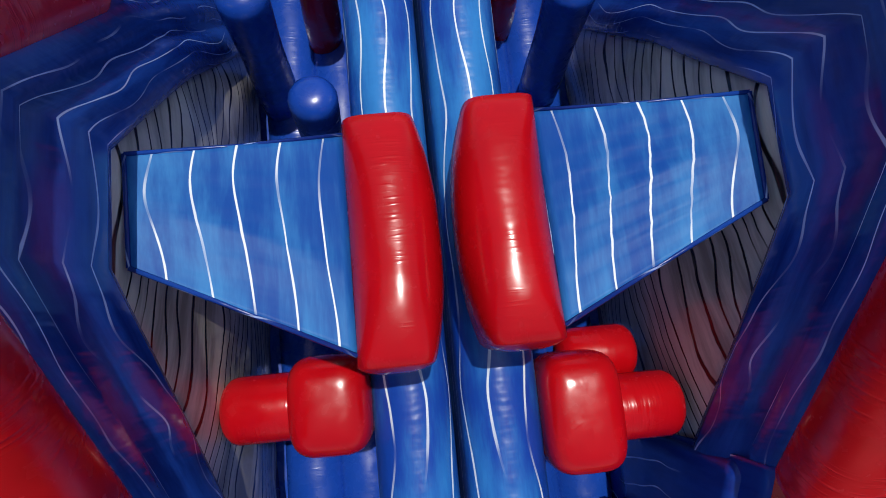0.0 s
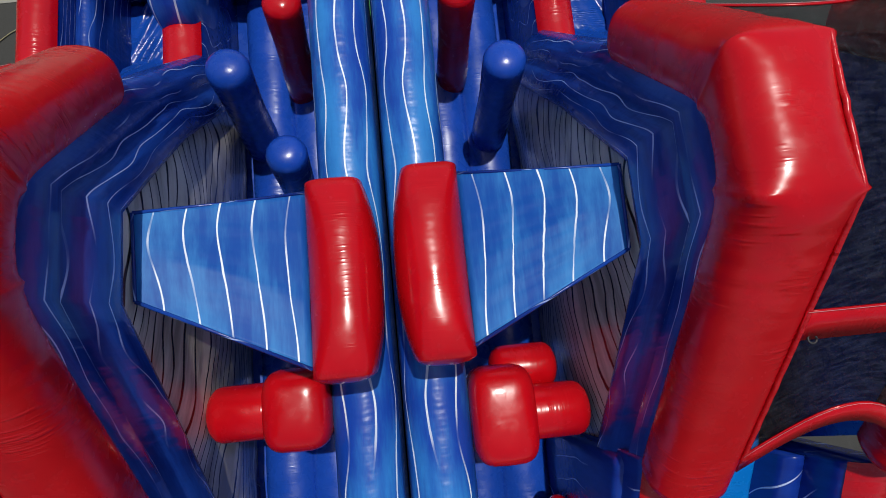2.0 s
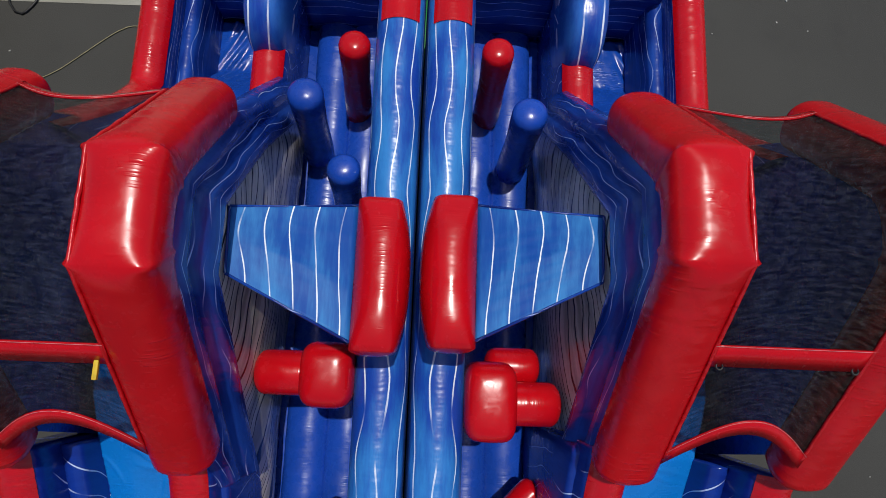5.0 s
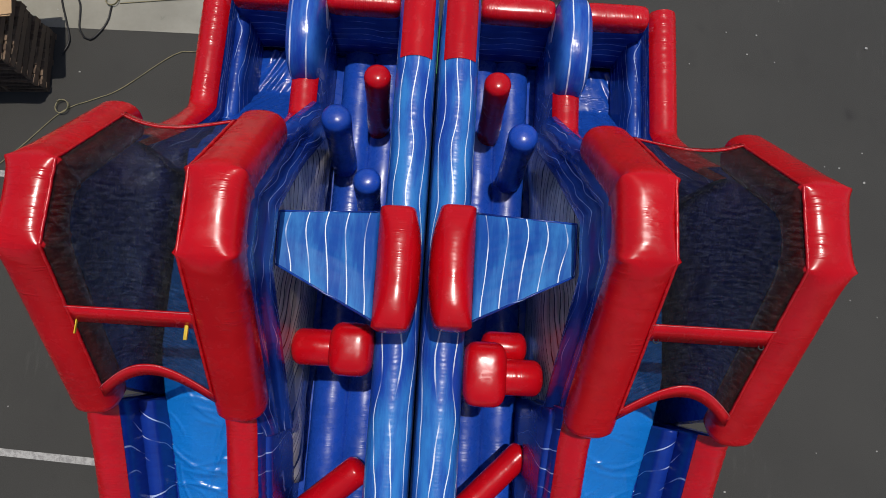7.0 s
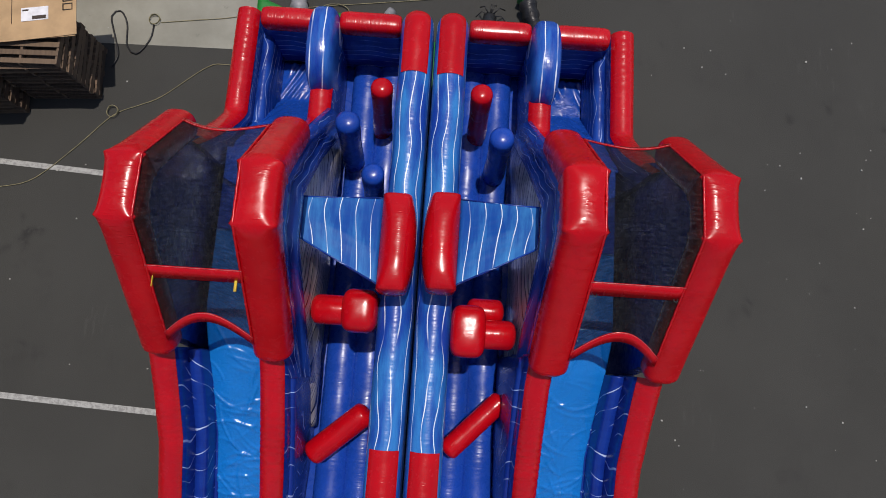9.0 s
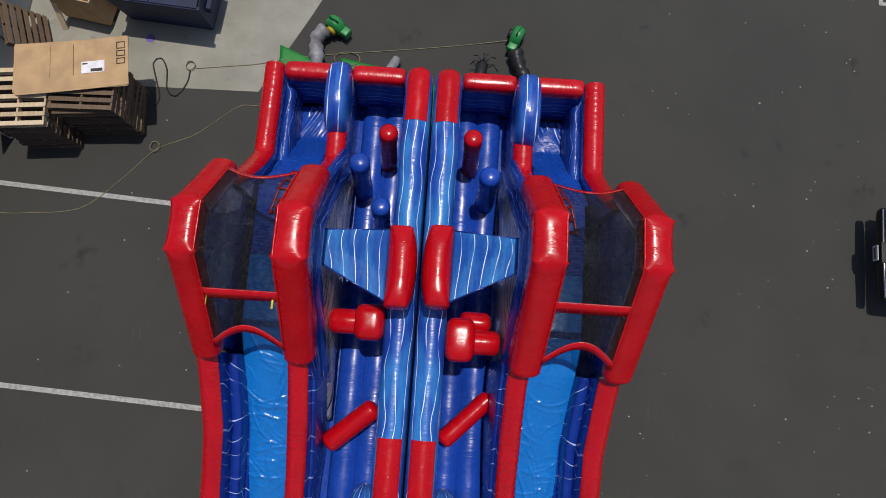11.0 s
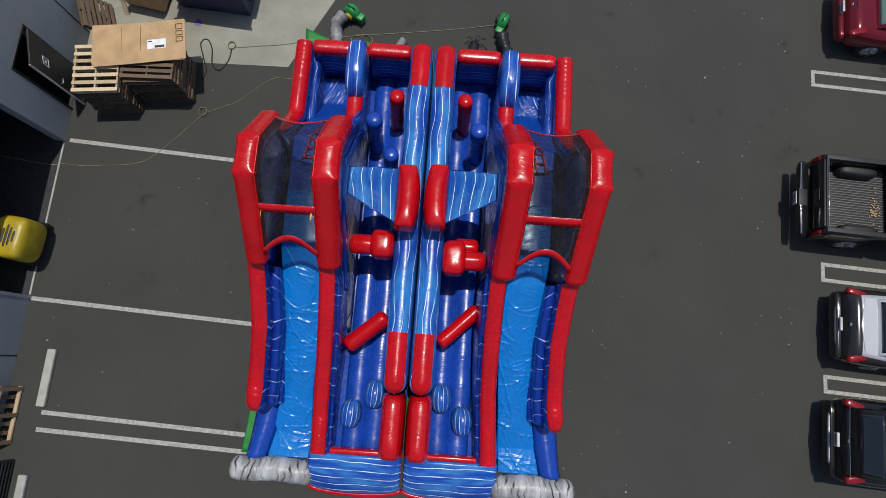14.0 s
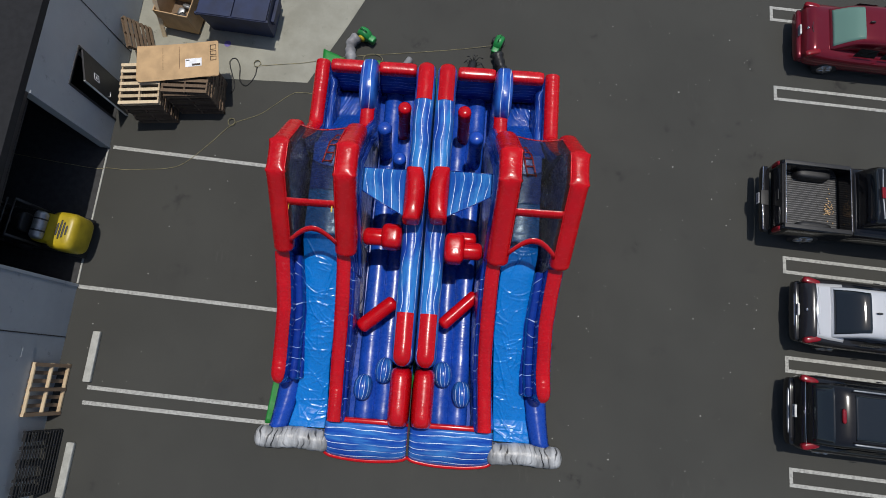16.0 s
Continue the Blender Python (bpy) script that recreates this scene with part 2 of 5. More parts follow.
ALLOY = plain("alloy_wheel", (0.4, 0.4, 0.41), 0.3, 0.9, 0.1)
CHROME = plain("chrome", (0.65, 0.65, 0.66), 0.12, 1.0, 0.05, 6, 0)
LAMP_RED = plain("red_lamp_plastic", (0.20, 0.004, 0.009), 0.15, 0, 0.1, 6, 0)
PLATE = plain("plate_white", (0.45, 0.45, 0.44), 0.5)
PLATE_INK = plain("plate_ink", (0.05, 0.05, 0.08), 0.6)
LABEL_WHITE = plain("label_white", (0.7, 0.7, 0.7), 0.7)
INK = plain("print_ink", (0.05, 0.035, 0.025), 0.8)
PURPLE_PAINT = plain("purple_spray_paint", (0.13, 0.10, 0.30), 0.8)


def car_paint(name, colour, flake=0.2):
    m, nt, p = nodes_of(name)
    ob = coords(nt)
    dust = noise_of(nt, ob, 3.0, 5, 0.65)
    nt.links.new(mix(nt, ramp(nt, dust, 0.4, 0.8, 0.0, 0.03), colour, (0.2, 0.19, 0.17)), p.inputs["Base Color"])
    p.inputs["Roughness"].default_value = 0.16
    p.inputs["Metallic"].default_value = flake
    p.inputs["Coat Weight"].default_value = 0.35
    p.inputs["Specular IOR Level"].default_value = 0.3
    p.inputs["Coat Roughness"].default_value = 0.06
    return m


PAINT_BLACK = car_paint("black_car_paint", (0.008, 0.008, 0.009), 0.05)
PAINT_SILVER = car_paint("silver_car_paint", (0.62, 0.63, 0.64), 0.25)
PAINT_SLATE = car_paint("slate_car_paint", (0.022, 0.022, 0.024), 0.15)
PAINT_MAROON = car_paint("maroon_car_paint", (0.16, 0.008, 0.018), 0.3)
m_, nt_, p_ = nodes_of("car_glass")
p_.inputs["Base Color"].default_value = (0.012, 0.016, 0.02, 1)
p_.inputs["Roughness"].default_value, p_.inputs["Specular IOR Level"].default_value = 0.05, 0.6
CAR_GLASS = m_
m_, nt_, p_ = nodes_of("green_tint_glass")
p_.inputs["Base Color"].default_value = (0.12, 0.22, 0.18, 1)
p_.inputs["Roughness"].default_value = 0.05
GREEN_GLASS = m_


# ---- mesh helpers ----
def finish(name, bm, material, parent=None, label="", smooth=True):
    me = bpy.data.meshes.new(name)
    bmesh.ops.recalc_face_normals(bm, faces=bm.faces[:])
    for f in bm.faces:
        f.smooth = smooth
    bm.to_mesh(me)
    bm.free()
    me.materials.append(material)
    ob = new(name, me)
    ob.parent = parent
    if label:
        ob["label"] = label
    return ob


def part(name, bm, material, parent, label="", smooth=True):
    return finish(name, bm, material, parent, label, smooth)


def thing(name, label, category, m=None, group="", kind=""):
    e = new(name)
    e.empty_display_size = 0.2
    if m is not None:
        e.matrix_world = m
    return tagged(e, label, category, group, kind)


def loft(rings, closed=True, caps=True, bm=None):
    """A skin over rings of points, with lengths in metres as its UV."""
    bm = bm or bmesh.new()
    uv = bm.loops.layers.uv.verify()
    vs = [[bm.verts.new(p) for p in r] for r in rings]
    n = len(rings[0])
    best = max(rings, key=lambda r: sum((Vector(r[i]) - Vector(r[i - 1])).length for i in range(1, n)))
    us = [0.0]
    for i in range(1, n + 1):
        us.append(us[-1] + (Vector(best[i % n]) - Vector(best[i - 1])).length)
    v = 0.0
    for k in range(1, len(rings)):
        mid0 = sum((Vector(p) for p in rings[k - 1]), Vector()) / n
        mid1 = sum((Vector(p) for p in rings[k]), Vector()) / n
        v1 = v + (mid1 - mid0).length
        for i in range(n if closed else n - 1):
            j = (i + 1) % n
            f = bm.faces.new((vs[k - 1][i], vs[k - 1][j], vs[k][j], vs[k][i]))
            for lp, c in zip(f.loops, ((us[i], v), (us[i + 1], v), (us[i + 1], v1), (us[i], v1))):
                lp[uv].uv = c
        v = v1
    if caps and closed:
        for r in (vs[0], vs[-1]):
            f = bm.faces.new(r)
            for lp in f.loops:
                lp[uv].uv = (lp.vert.co.x + lp.vert.co.y * 0.3, lp.vert.co.z + lp.vert.co.y * 0.7)
    return bm


def spline(pts, step=0.12):
    """Points along a smooth curve through pts (tuples of any length), about step apart in the first three values."""
    a = np.array(pts, float)
    a = np.vstack([2 * a[0] - a[1], a, 2 * a[-1] - a[-2]])
    out = []
    for i in range(1, len(a) - 2):
        n = max(1, int(round(np.linalg.norm((a[i + 1] - a[i])[:3]) / step)))
        for k in range(n):
            t = k / n
            out.append(0.5 * (2 * a[i] + (a[i + 1] - a[i - 1]) * t + (2 * a[i - 1] - 5 * a[i] + 4 * a[i + 1] - a[i + 2]) * t ** 2
                              + (3 * a[i] - a[i - 1] - 3 * a[i + 1] + a[i + 2]) * t ** 3))
    out.append(a[-2])
    return [tuple(r) for r in out]


def straight(pts, step=0.12):
    out = []
    for p, q in zip(pts, pts[1:]):
        p, q = np.array(p, float), np.array(q, float)
        n = max(1, int(round(np.linalg.norm((q - p)[:3]) / step)))
        out += [tuple(p + (q - p) * k / n) for k in range(n)]
    return out + [tuple(np.array(pts[-1], float))]


def side_of(stations, i):
    a, b = stations[max(0, i - 1)], stations[min(len(stations) - 1, i + 1)]
    d = Vector((b[0] - a[0], b[1] - a[1], 0)).normalized()
    return d, Vector((d.y, -d.x, 0))


def rounded_ends(stations, first=True, last=True, drop=0.6, reach=0.5):
    """Adds shrinking stations, so that a wall of stations (x, y, top, width, bottom) ends in a round."""
    out = list(stations)
    for use, at_end in ((first, False), (last, True)):
        if not use:
            continue
        x, y, zt, w, zb = stations[-1 if at_end else 0]
        d, _ = side_of(stations, len(stations) - 1 if at_end else 0)
        sign = 1 if at_end else -1
        extra = []
        for k in range(1, 6):
            a = k / 5 * math.pi / 2 * 0.94
            off = math.sin(a) * w * reach * sign
            extra.append((x + d.x * off, y + d.y * off, zt - (1 - math.cos(a)) * w * drop, w * max(0.12, math.cos(a)), zb))
        out = out + extra if at_end else extra[::-1] + out
    return out


def wall(stations, ripple=0.0, period=0.16, bulge=0.02, cap=None, lift=0.0):
    """A blown-up wall with a round top along stations (x, y, top, width, bottom). cap: only the strip of the top within that many degrees of its crown."""
    rings, run = [], 0.0
    for i, (x, y, zt, w, zb) in enumerate(stations):
        if i:
            run += math.hypot(x - stations[i - 1][0], y - stations[i - 1][1])
        _, s = side_of(stations, i)
        q = noise.noise(Vector((run * 2.3, x, y * 0.2)))
        k = 1 + ripple * abs(math.sin(run / period * math.pi + 2.5 * q)) * max(0.0, 0.35 + 1.3 * noise.noise(Vector((run * 1.1, x + 7.0, 3.0))))
        hw, rh = w / 2 * k + lift, w * 0.5
        c = Vector((x, y, 0))
        ring = []
        if cap is None:
            for t in (0.0, 0.35, 0.7):
                b = bulge * math.sin(math.pi * t)
                ring.append(c - s * (hw + b) + Vector((0, 0, zb + (zt - rh - zb) * t)))
        lim = 90 if cap is None else cap
        n = 12
        for q in range(n + 1):
            a = radians(-lim + 2 * lim * q / n)
            ring.append(c + s * (hw * math.sin(a)) + Vector((0, 0, zt - rh + (rh * k + lift) * math.cos(a))))
        if cap is None:
            for t in (0.7, 0.35, 0.0):
                b = bulge * math.sin(math.pi * t)
                ring.append(c + s * (hw + b) + Vector((0, 0, zb + (zt - rh - zb) * t)))
        rings.append(ring)
    return loft(rings, closed=cap is None, caps=cap is None)


def pillow(centre, size, rot=(0, 0, 0), e1=0.5, e2=0.5, nu=20, nv=28, bm=None, axis="z"):
    """A puffed block: a superquadric of full size (sx, sy, sz); small e is boxy, 1 is round. axis: the way of its poles."""
    R = Euler([radians(a) for a in rot]).to_matrix()
    pw = lambda c, e: math.copysign(abs(c) ** e, c)
    rings = []
    for i in range(nu + 1):
        p = -math.pi / 2 + math.pi * (0.012 + 0.976 * i / nu)
        ring = []
        for j in range(nv):
            t = 2 * math.pi * j / nv
            a, b, c = pw(math.cos(p), e1) * pw(math.cos(t), e2), pw(math.cos(p), e1) * pw(math.sin(t), e2), pw(math.sin(p), e1)
            v = {"z": (a, b, c), "y": (a, c, b), "x": (c, a, b)}[axis]
            ring.append(Vector(centre) + R @ Vector((v[0] * size[0] / 2, v[1] * size[1] / 2, v[2] * size[2] / 2)))
        rings.append(ring)
    return loft(rings, True, True, bm)


def tube(points, radius, n=12, caps=True, bm=None, flat=1.0, dome=False):
    """A round bar along points; radius may be a list. dome: its ends are rounded."""
    pts = [Vector(p) for p in points]
    rad = list(radius) if isinstance(radius, (list, tuple)) else [radius] * len(pts)
    if dome:
        d0, d1 = (pts[0] - pts[1]).normalized(), (pts[-1] - pts[-2]).normalized()
        ks = [radians(a) for a in (85, 65, 42, 20)]
        head = [(pts[0] + d0 * rad[0] * 0.55 * math.sin(a), rad[0] * (0.12 + 0.88 * math.cos(a))) for a in ks]
        tail = [(pts[-1] + d1 * rad[-1] * 0.55 * math.sin(a), rad[-1] * (0.12 + 0.88 * math.cos(a))) for a in ks[::-1]]
        pts = [h[0] for h in head] + pts + [h[0] for h in tail]
        rad = [h[1] for h in head] + rad + [h[1] for h in tail]
    rings, up = [], None
    for i, p in enumerate(pts):
        d = (pts[min(i + 1, len(pts) - 1)] - pts[max(i - 1, 0)]).normalized()
        ref = up if up is not None else (Vector((0, 0, 1)) if abs(d.z) < 0.9 else Vector((0, 1, 0)))
        s = d.cross(ref).normalized()
        up = s.cross(d).normalized()
        rings.append([p + s * (rad[i] * math.cos(2 * math.pi * k / n)) + up * (rad[i] * flat * math.sin(2 * math.pi * k / n)) for k in range(n)])
    return loft(rings, True, caps, bm)


def box(x0, x1, y0, y1, z0, z1, bevel=0.0, bm=None, segments=2):
    own = bmesh.new()
    bmesh.ops.create_cube(own, size=1.0)
    for v in own.verts:
        v.co = Vector(((x0 + x1) / 2 + v.co.x * (x1 - x0), (y0 + y1) / 2 + v.co.y * (y1 - y0), (z0 + z1) / 2 + v.co.z * (z1 - z0)))
    if bevel:
        bmesh.ops.bevel(own, geom=own.edges[:], offset=bevel, segments=segments, profile=0.6, affect="EDGES")
    if bm is None:
        return own
    me = bpy.data.meshes.new("tmp")
    own.to_mesh(me)
    own.free()
    bm.from_mesh(me)
    bpy.data.meshes.remove(me)
    return bm


def sheet(grid, thick=0.01, bm=None):
    """A thin sheet over a grid of points (rows of equal length), with thickness downwards along its normal; UV in metres."""
    bm = bm or bmesh.new()
    uv = bm.loops.layers.uv.verify()
    P = [[Vector(p) for p in r] for r in grid]
    nr, nc = len(P), len(P[0])

    def normal(i, j):
        a = P[min(i + 1, nr - 1)][j] - P[max(i - 1, 0)][j]
        b = P[i][min(j + 1, nc - 1)] - P[i][max(j - 1, 0)]
        return a.cross(b).normalized()
    top = [[bm.verts.new(P[i][j]) for j in range(nc)] for i in range(nr)]
    sgn = 1 if normal(nr // 2, nc // 2).z < 0 else -1
    bot = [[bm.verts.new(P[i][j] + normal(i, j) * thick * sgn) for j in range(nc)] for i in range(nr)]
    us = [0.0]
    for j in range(1, nc):
        us.append(us[-1] + (P[nr // 2][j] - P[nr // 2][j - 1]).length)
    vs = [0.0]
    for i in range(1, nr):
        vs.append(vs[-1] + (P[i][nc // 2] - P[i - 1][nc // 2]).length)

    def quad(a, b, c, d, k):
        f = bm.faces.new((a, b, c, d))
        for lp, t in zip(f.loops, k):
            lp[uv].uv = t
    for i in range(nr - 1):
        for j in range(nc - 1):
            k = ((us[j], vs[i]), (us[j + 1], vs[i]), (us[j + 1], vs[i + 1]), (us[j], vs[i + 1]))
            for g in (top, bot):
                quad(g[i][j], g[i][j + 1], g[i + 1][j + 1], g[i + 1][j], k)
    for j in range(nc - 1):
        for i in (0, nr - 1):
            quad(top[i][j], top[i][j + 1], bot[i][j + 1], bot[i][j], ((us[j], vs[i]),) * 4)
    for i in range(nr - 1):
        for j in (0, nc - 1):
            quad(top[i][j], top[i + 1][j], bot[i + 1][j], bot[i][j], ((us[j], vs[i]),) * 4)
    return bm


def interp(table, y):
    xs = [r[0] for r in table]
    return float(np.interp(y, xs, [r[1] for r in table]))


# ---- ground ----
def flat_piece(name, pts, z, material, label, category):
    bm = bmesh.new()
    f = bm.faces.new([bm.verts.new((x, y, z)) for x, y in pts])
    r = bmesh.ops.extrude_face_region(bm, geom=[f])
    for v in r["geom"]:
        if isinstance(v, bmesh.types.BMVert):
            v.co.z -= 0.02
    return tagged(finish(name, bm, material, smooth=False), label, category, kind="structure")


bm = bmesh.new()
bmesh.ops.create_grid(bm, x_segments=8, y_segments=8, size=600)
tagged(finish("ground", bm, ASPHALT, smooth=False), "dark grey worn asphalt parking lot surface", "ground", kind="structure")
flat_piece("concrete_slab", [(-9.2, 8.95), (-6.35, 9.17), (-3.88, 9.27), (-2.95, 11.2), (-2.52, 12.17), (-0.5, 16.5), (-9.2, 16.5)], 0.006, CONCRETE,
           "stained light grey concrete apron beside the asphalt", "pavement")


def painted_line(a, b, width, group="painted lines"):
    a, b = Vector((*a, 0)), Vector((*b, 0))
    d = (b - a).normalized()
    s = Vector((-d.y, d.x, 0)) * width / 2
    flat_piece("parking_line", [tuple((p + q)[:2]) for p, q in ((a, -s), (b, -s), (b, s), (a, s))], 0.005, PAINT,
               "worn white painted parking line on asphalt", "road marking")["group"] = group


painted_line((-9.1, 6.76), (-2.6, 6.54), 0.1)
painted_line((-9.18, 2.72), (-2.6, 2.56), 0.1)
painted_line((-8.36, 0.13), (-2.6, 0.04), 0.1)
painted_line((-8.4, -0.26), (-2.6, -0.33), 0.1)
painted_line((-8.45, -2.75), (-2.4, -2.85), 0.1)
painted_line((-8.5, -3.15), (-2.4, -3.25), 0.1)
for xa, yt, yb in ((9.69, 13.07, 12.67), (9.74, 10.44, 10.07), (9.85, 5.32, 4.93), (9.83, 2.61, 2.27), (9.85, -0.2, -0.58)):
    slope = -0.028
    painted_line((xa, yt), (xa + 5.5, yt + slope * 5.5), 0.09)
    painted_line((xa, yb), (xa + 5.5, yb + slope * 5.5), 0.09)
    painted_line((xa + 0.045, yb + 0.046), (xa + 0.045, yt - 0.046), 0.09)


# ---- the two obstacle courses ----
RAIL_OUT_U = [(0.9, 3.19), (1.8, 3.13), (2.6, 3.08), (3.3, 3.11), (3.9, 3.16)]
RAIL_OUT_Z = [(0.9, 1.44), (1.4, 1.52), (1.8, 1.68), (2.6, 2.05), (3.3, 2.39), (3.9, 2.65)]
RAIL_IN_U = [(-0.05, 1.83), (1.0, 1.79), (2.0, 1.73), (2.8, 1.71), (3.6, 1.71), (4.0, 1.73)]
RAIL_IN_Z = [(-0.05, 1.06), (0.8, 1.22), (1.3, 1.40), (2.0, 1.76), (2.8, 2.16), (3.6, 2.55), (4.0, 2.76)]
SLIDE_IN = [(-0.3, 2.16), (1.2, 2.08), (2.3, 1.98), (3.3, 1.97), (4.2, 1.98)]
SLIDE_OUT = [(-0.3, 3.12), (0.3, 2.98), (1.0, 2.84), (1.8, 2.72), (2.6, 2.68), (3.4, 2.74), (4.2, 2.82)]
SLIDE_Z = [(-0.3, 0.15), (0.3, 0.18), (1.0, 0.48), (2.0, 0.98), (3.0, 1.46), (3.8, 1.85), (4.4, 2.05), (6.6, 2.1)]
ARCH = [(6.58, 3.22), (5.78, 4.2), (5.25, 4.2), (3.9, 2.77)]
BAND = [(7.7, 1.45), (6.6, 3.15), *ARCH[1:3], (3.9, 2.77), (3.5, 2.3)]


def offset_path(path, d):
    """The path moved by d towards the inside of the arch, with mitred corners."""
    out = []
    P = [Vector(p) for p in path]
    for i, p in enumerate(P):
        a = (p - P[i - 1]).normalized() if i else None
        b = (P[i + 1] - p).normalized() if i + 1 < len(P) else None
        a, b = a or b, b or a
        na, nb = Vector((-a.y, a.x)), Vector((-b.y, b.x))
        n = (na + nb).normalized()
        out.append(p + n * d / max(0.5, n.dot(na)))
    return out


def along_arch(section, path=ARCH):
    """Rings of a section of (u, drop) pairs, carried along the arch and hung straight down from it."""
    rings = []
    for i in range(len(path) - 1):
        for t in (0.0, 0.06, 0.3, 0.5, 0.7, 0.94):
            y, z = Vector(path[i]).lerp(Vector(path[i + 1]), t)
            rings.append([Vector((u, y, z - n)) for u, n in section])
    rings.append([Vector((u, path[-1][0], path[-1][1] - n)) for u, n in section])
    return rings


def arch_tube(u0, w, h):
    """A sewn tube of three straight lengths with pinched, pointed mitres."""
    n = 32
    rings = []
    for i in range(len(ARCH) - 1):
        ts = (0.0, 0.02, 0.05, 0.09, 0.14, 0.22, 0.35, 0.5, 0.65, 0.78, 0.86, 0.91, 0.95, 0.98)
        for t in ts + ((1.0,) if i == len(ARCH) - 2 else ()):
            near = min(t if i > 0 else 1.0, 1 - t if i < len(ARCH) - 2 else 1.0)
            near *= (Vector(ARCH[i + 1]) - Vector(ARCH[i])).length
            k = math.exp(-near / 0.05)
            e = 0.80 - 0.48 * k
            wide = 1 + 0.03 * k
            tall = 1 + 0.05 * math.exp(-abs(near - 0.10) / 0.08) - 0.12 * k
            ring = []
            for q in range(n):
                a = 2 * math.pi * q / n
                cu, cn = math.copysign(abs(math.cos(a)) ** e, math.cos(a)), math.copysign(abs(math.sin(a)) ** e, math.sin(a))
                path = offset_path(ARCH, h / 2 * tall * cn)
                p = path[i].lerp(path[i + 1], t)
                ring.append(Vector((u0 + w / 2 * wide * cu, *p)))
            rings.append(ring)
    return rings


def on_arch(off, step=0.08):
    """Points (y, z) along the arch, moved by off from its middle line."""
    return [(p[1], p[2]) for p in straight([(0.0, *q) for q in offset_path(ARCH, off)], step)]


def end_puffs(rings):
    """Closes a swept tube with puffed ends."""
    def puff(r, nxt):
        c = sum(r, Vector()) / len(r)
        c2 = sum(nxt, Vector()) / len(nxt)
        d = (c - c2).normalized()
        return [[c + (p - c) * k + d * o for p in r] for k, o in ((0.3, 0.11), (0.62, 0.095), (0.86, 0.055))]
    a = puff(rings[0], rings[1])
    b = puff(rings[-1], rings[-2])
    return a + rings + b[::-1]


def creases(us, ys, side, count=95):
    """Heights of short random folds over a slide, on a grid of ys by us (0 to 1 across)."""
    rnd = random.Random(17 + side)
    U, Y = np.meshgrid(np.array(us), np.array(ys))
    H = np.zeros_like(U)
    for _ in range(count):
        y0 = rnd.uniform(-0.2, 3.1) if rnd.random() < 0.82 else rnd.uniform(3.0, 4.4)
        u0, ang = rnd.uniform(0.02, 0.98), radians(rnd.choice((0, 8, -10, 35, -40, 60, -65)) + rnd.uniform(-12, 12))
        half, thin, high = rnd.uniform(0.15, 0.6), rnd.uniform(0.016, 0.026), rnd.uniform(0.006, 0.020)
        dx, dy = (U - u0) * 0.85, Y - y0
        s = dx * math.cos(ang) + dy * math.sin(ang)
        n = -dx * math.sin(ang) + dy * math.cos(ang) + rnd.uniform(-1.2, 1.2) * s * s
        H += high * np.exp(-(n / thin) ** 2) * np.clip(1 - (s / half) ** 2, 0, 1)
    return H


def mirror(bm, side):
    if side < 0:
        for v in bm.verts:
            v.co.x = -v.co.x
        bmesh.ops.reverse_faces(bm, faces=bm.faces[:])
    return bm


WING_FOLDS = {1: [(0.12 + 0.125 * i, -0.35 + 0.05 * i, 0.017 + 0.006 * math.sin(i * 2.7)) for i in range(7)], -1: [(0.2, -0.1, 0.007), (0.55, -0.2, 0.010), (0.72, 0.1, 0.006)]}


def wing_bolster(u0, y0, z0, width=0.46, length=1.26, height=0.8):
    """A sewn block, straight on the wing's side and bellied towards the middle, with puffed square ends."""
    rings = []
    for i in range(25):
        t = -1 + 2 * i / 24
        belly = (1 - abs(t) ** 2.6)
        e = 0.40 + 0.42 * belly
        hi = height / 2 * (0.80 + 0.20 * (1 - abs(t) ** 4))
        left, right = u0 - width * (0.34 + 0.19 * belly), u0 + width / 2 + 0.012 * belly
        ring = []
        for q in range(36):
            a = 2 * math.pi * q / 36
            cu, cn = math.copysign(abs(math.cos(a)) ** e, math.cos(a)), math.copysign(abs(math.sin(a)) ** e, math.sin(a))
            ring.append(Vector(((left + right) / 2 + (right - left) / 2 * cu, y0 + t * length / 2, z0 - 0.045 * t + hi * cn)))
        rings.append(ring)

    def closed_end(r, way):
        c = sum(r, Vector()) / len(r)
        return [[c + (p - c) * k + Vector((0, way * o, 0)) for p in r] for k, o in ((0.2, 0.05), (0.5, 0.045), (0.78, 0.03), (0.93, 0.012))]
    return loft(closed_end(rings[0], -1) + rings + closed_end(rings[-1], 1)[::-1])


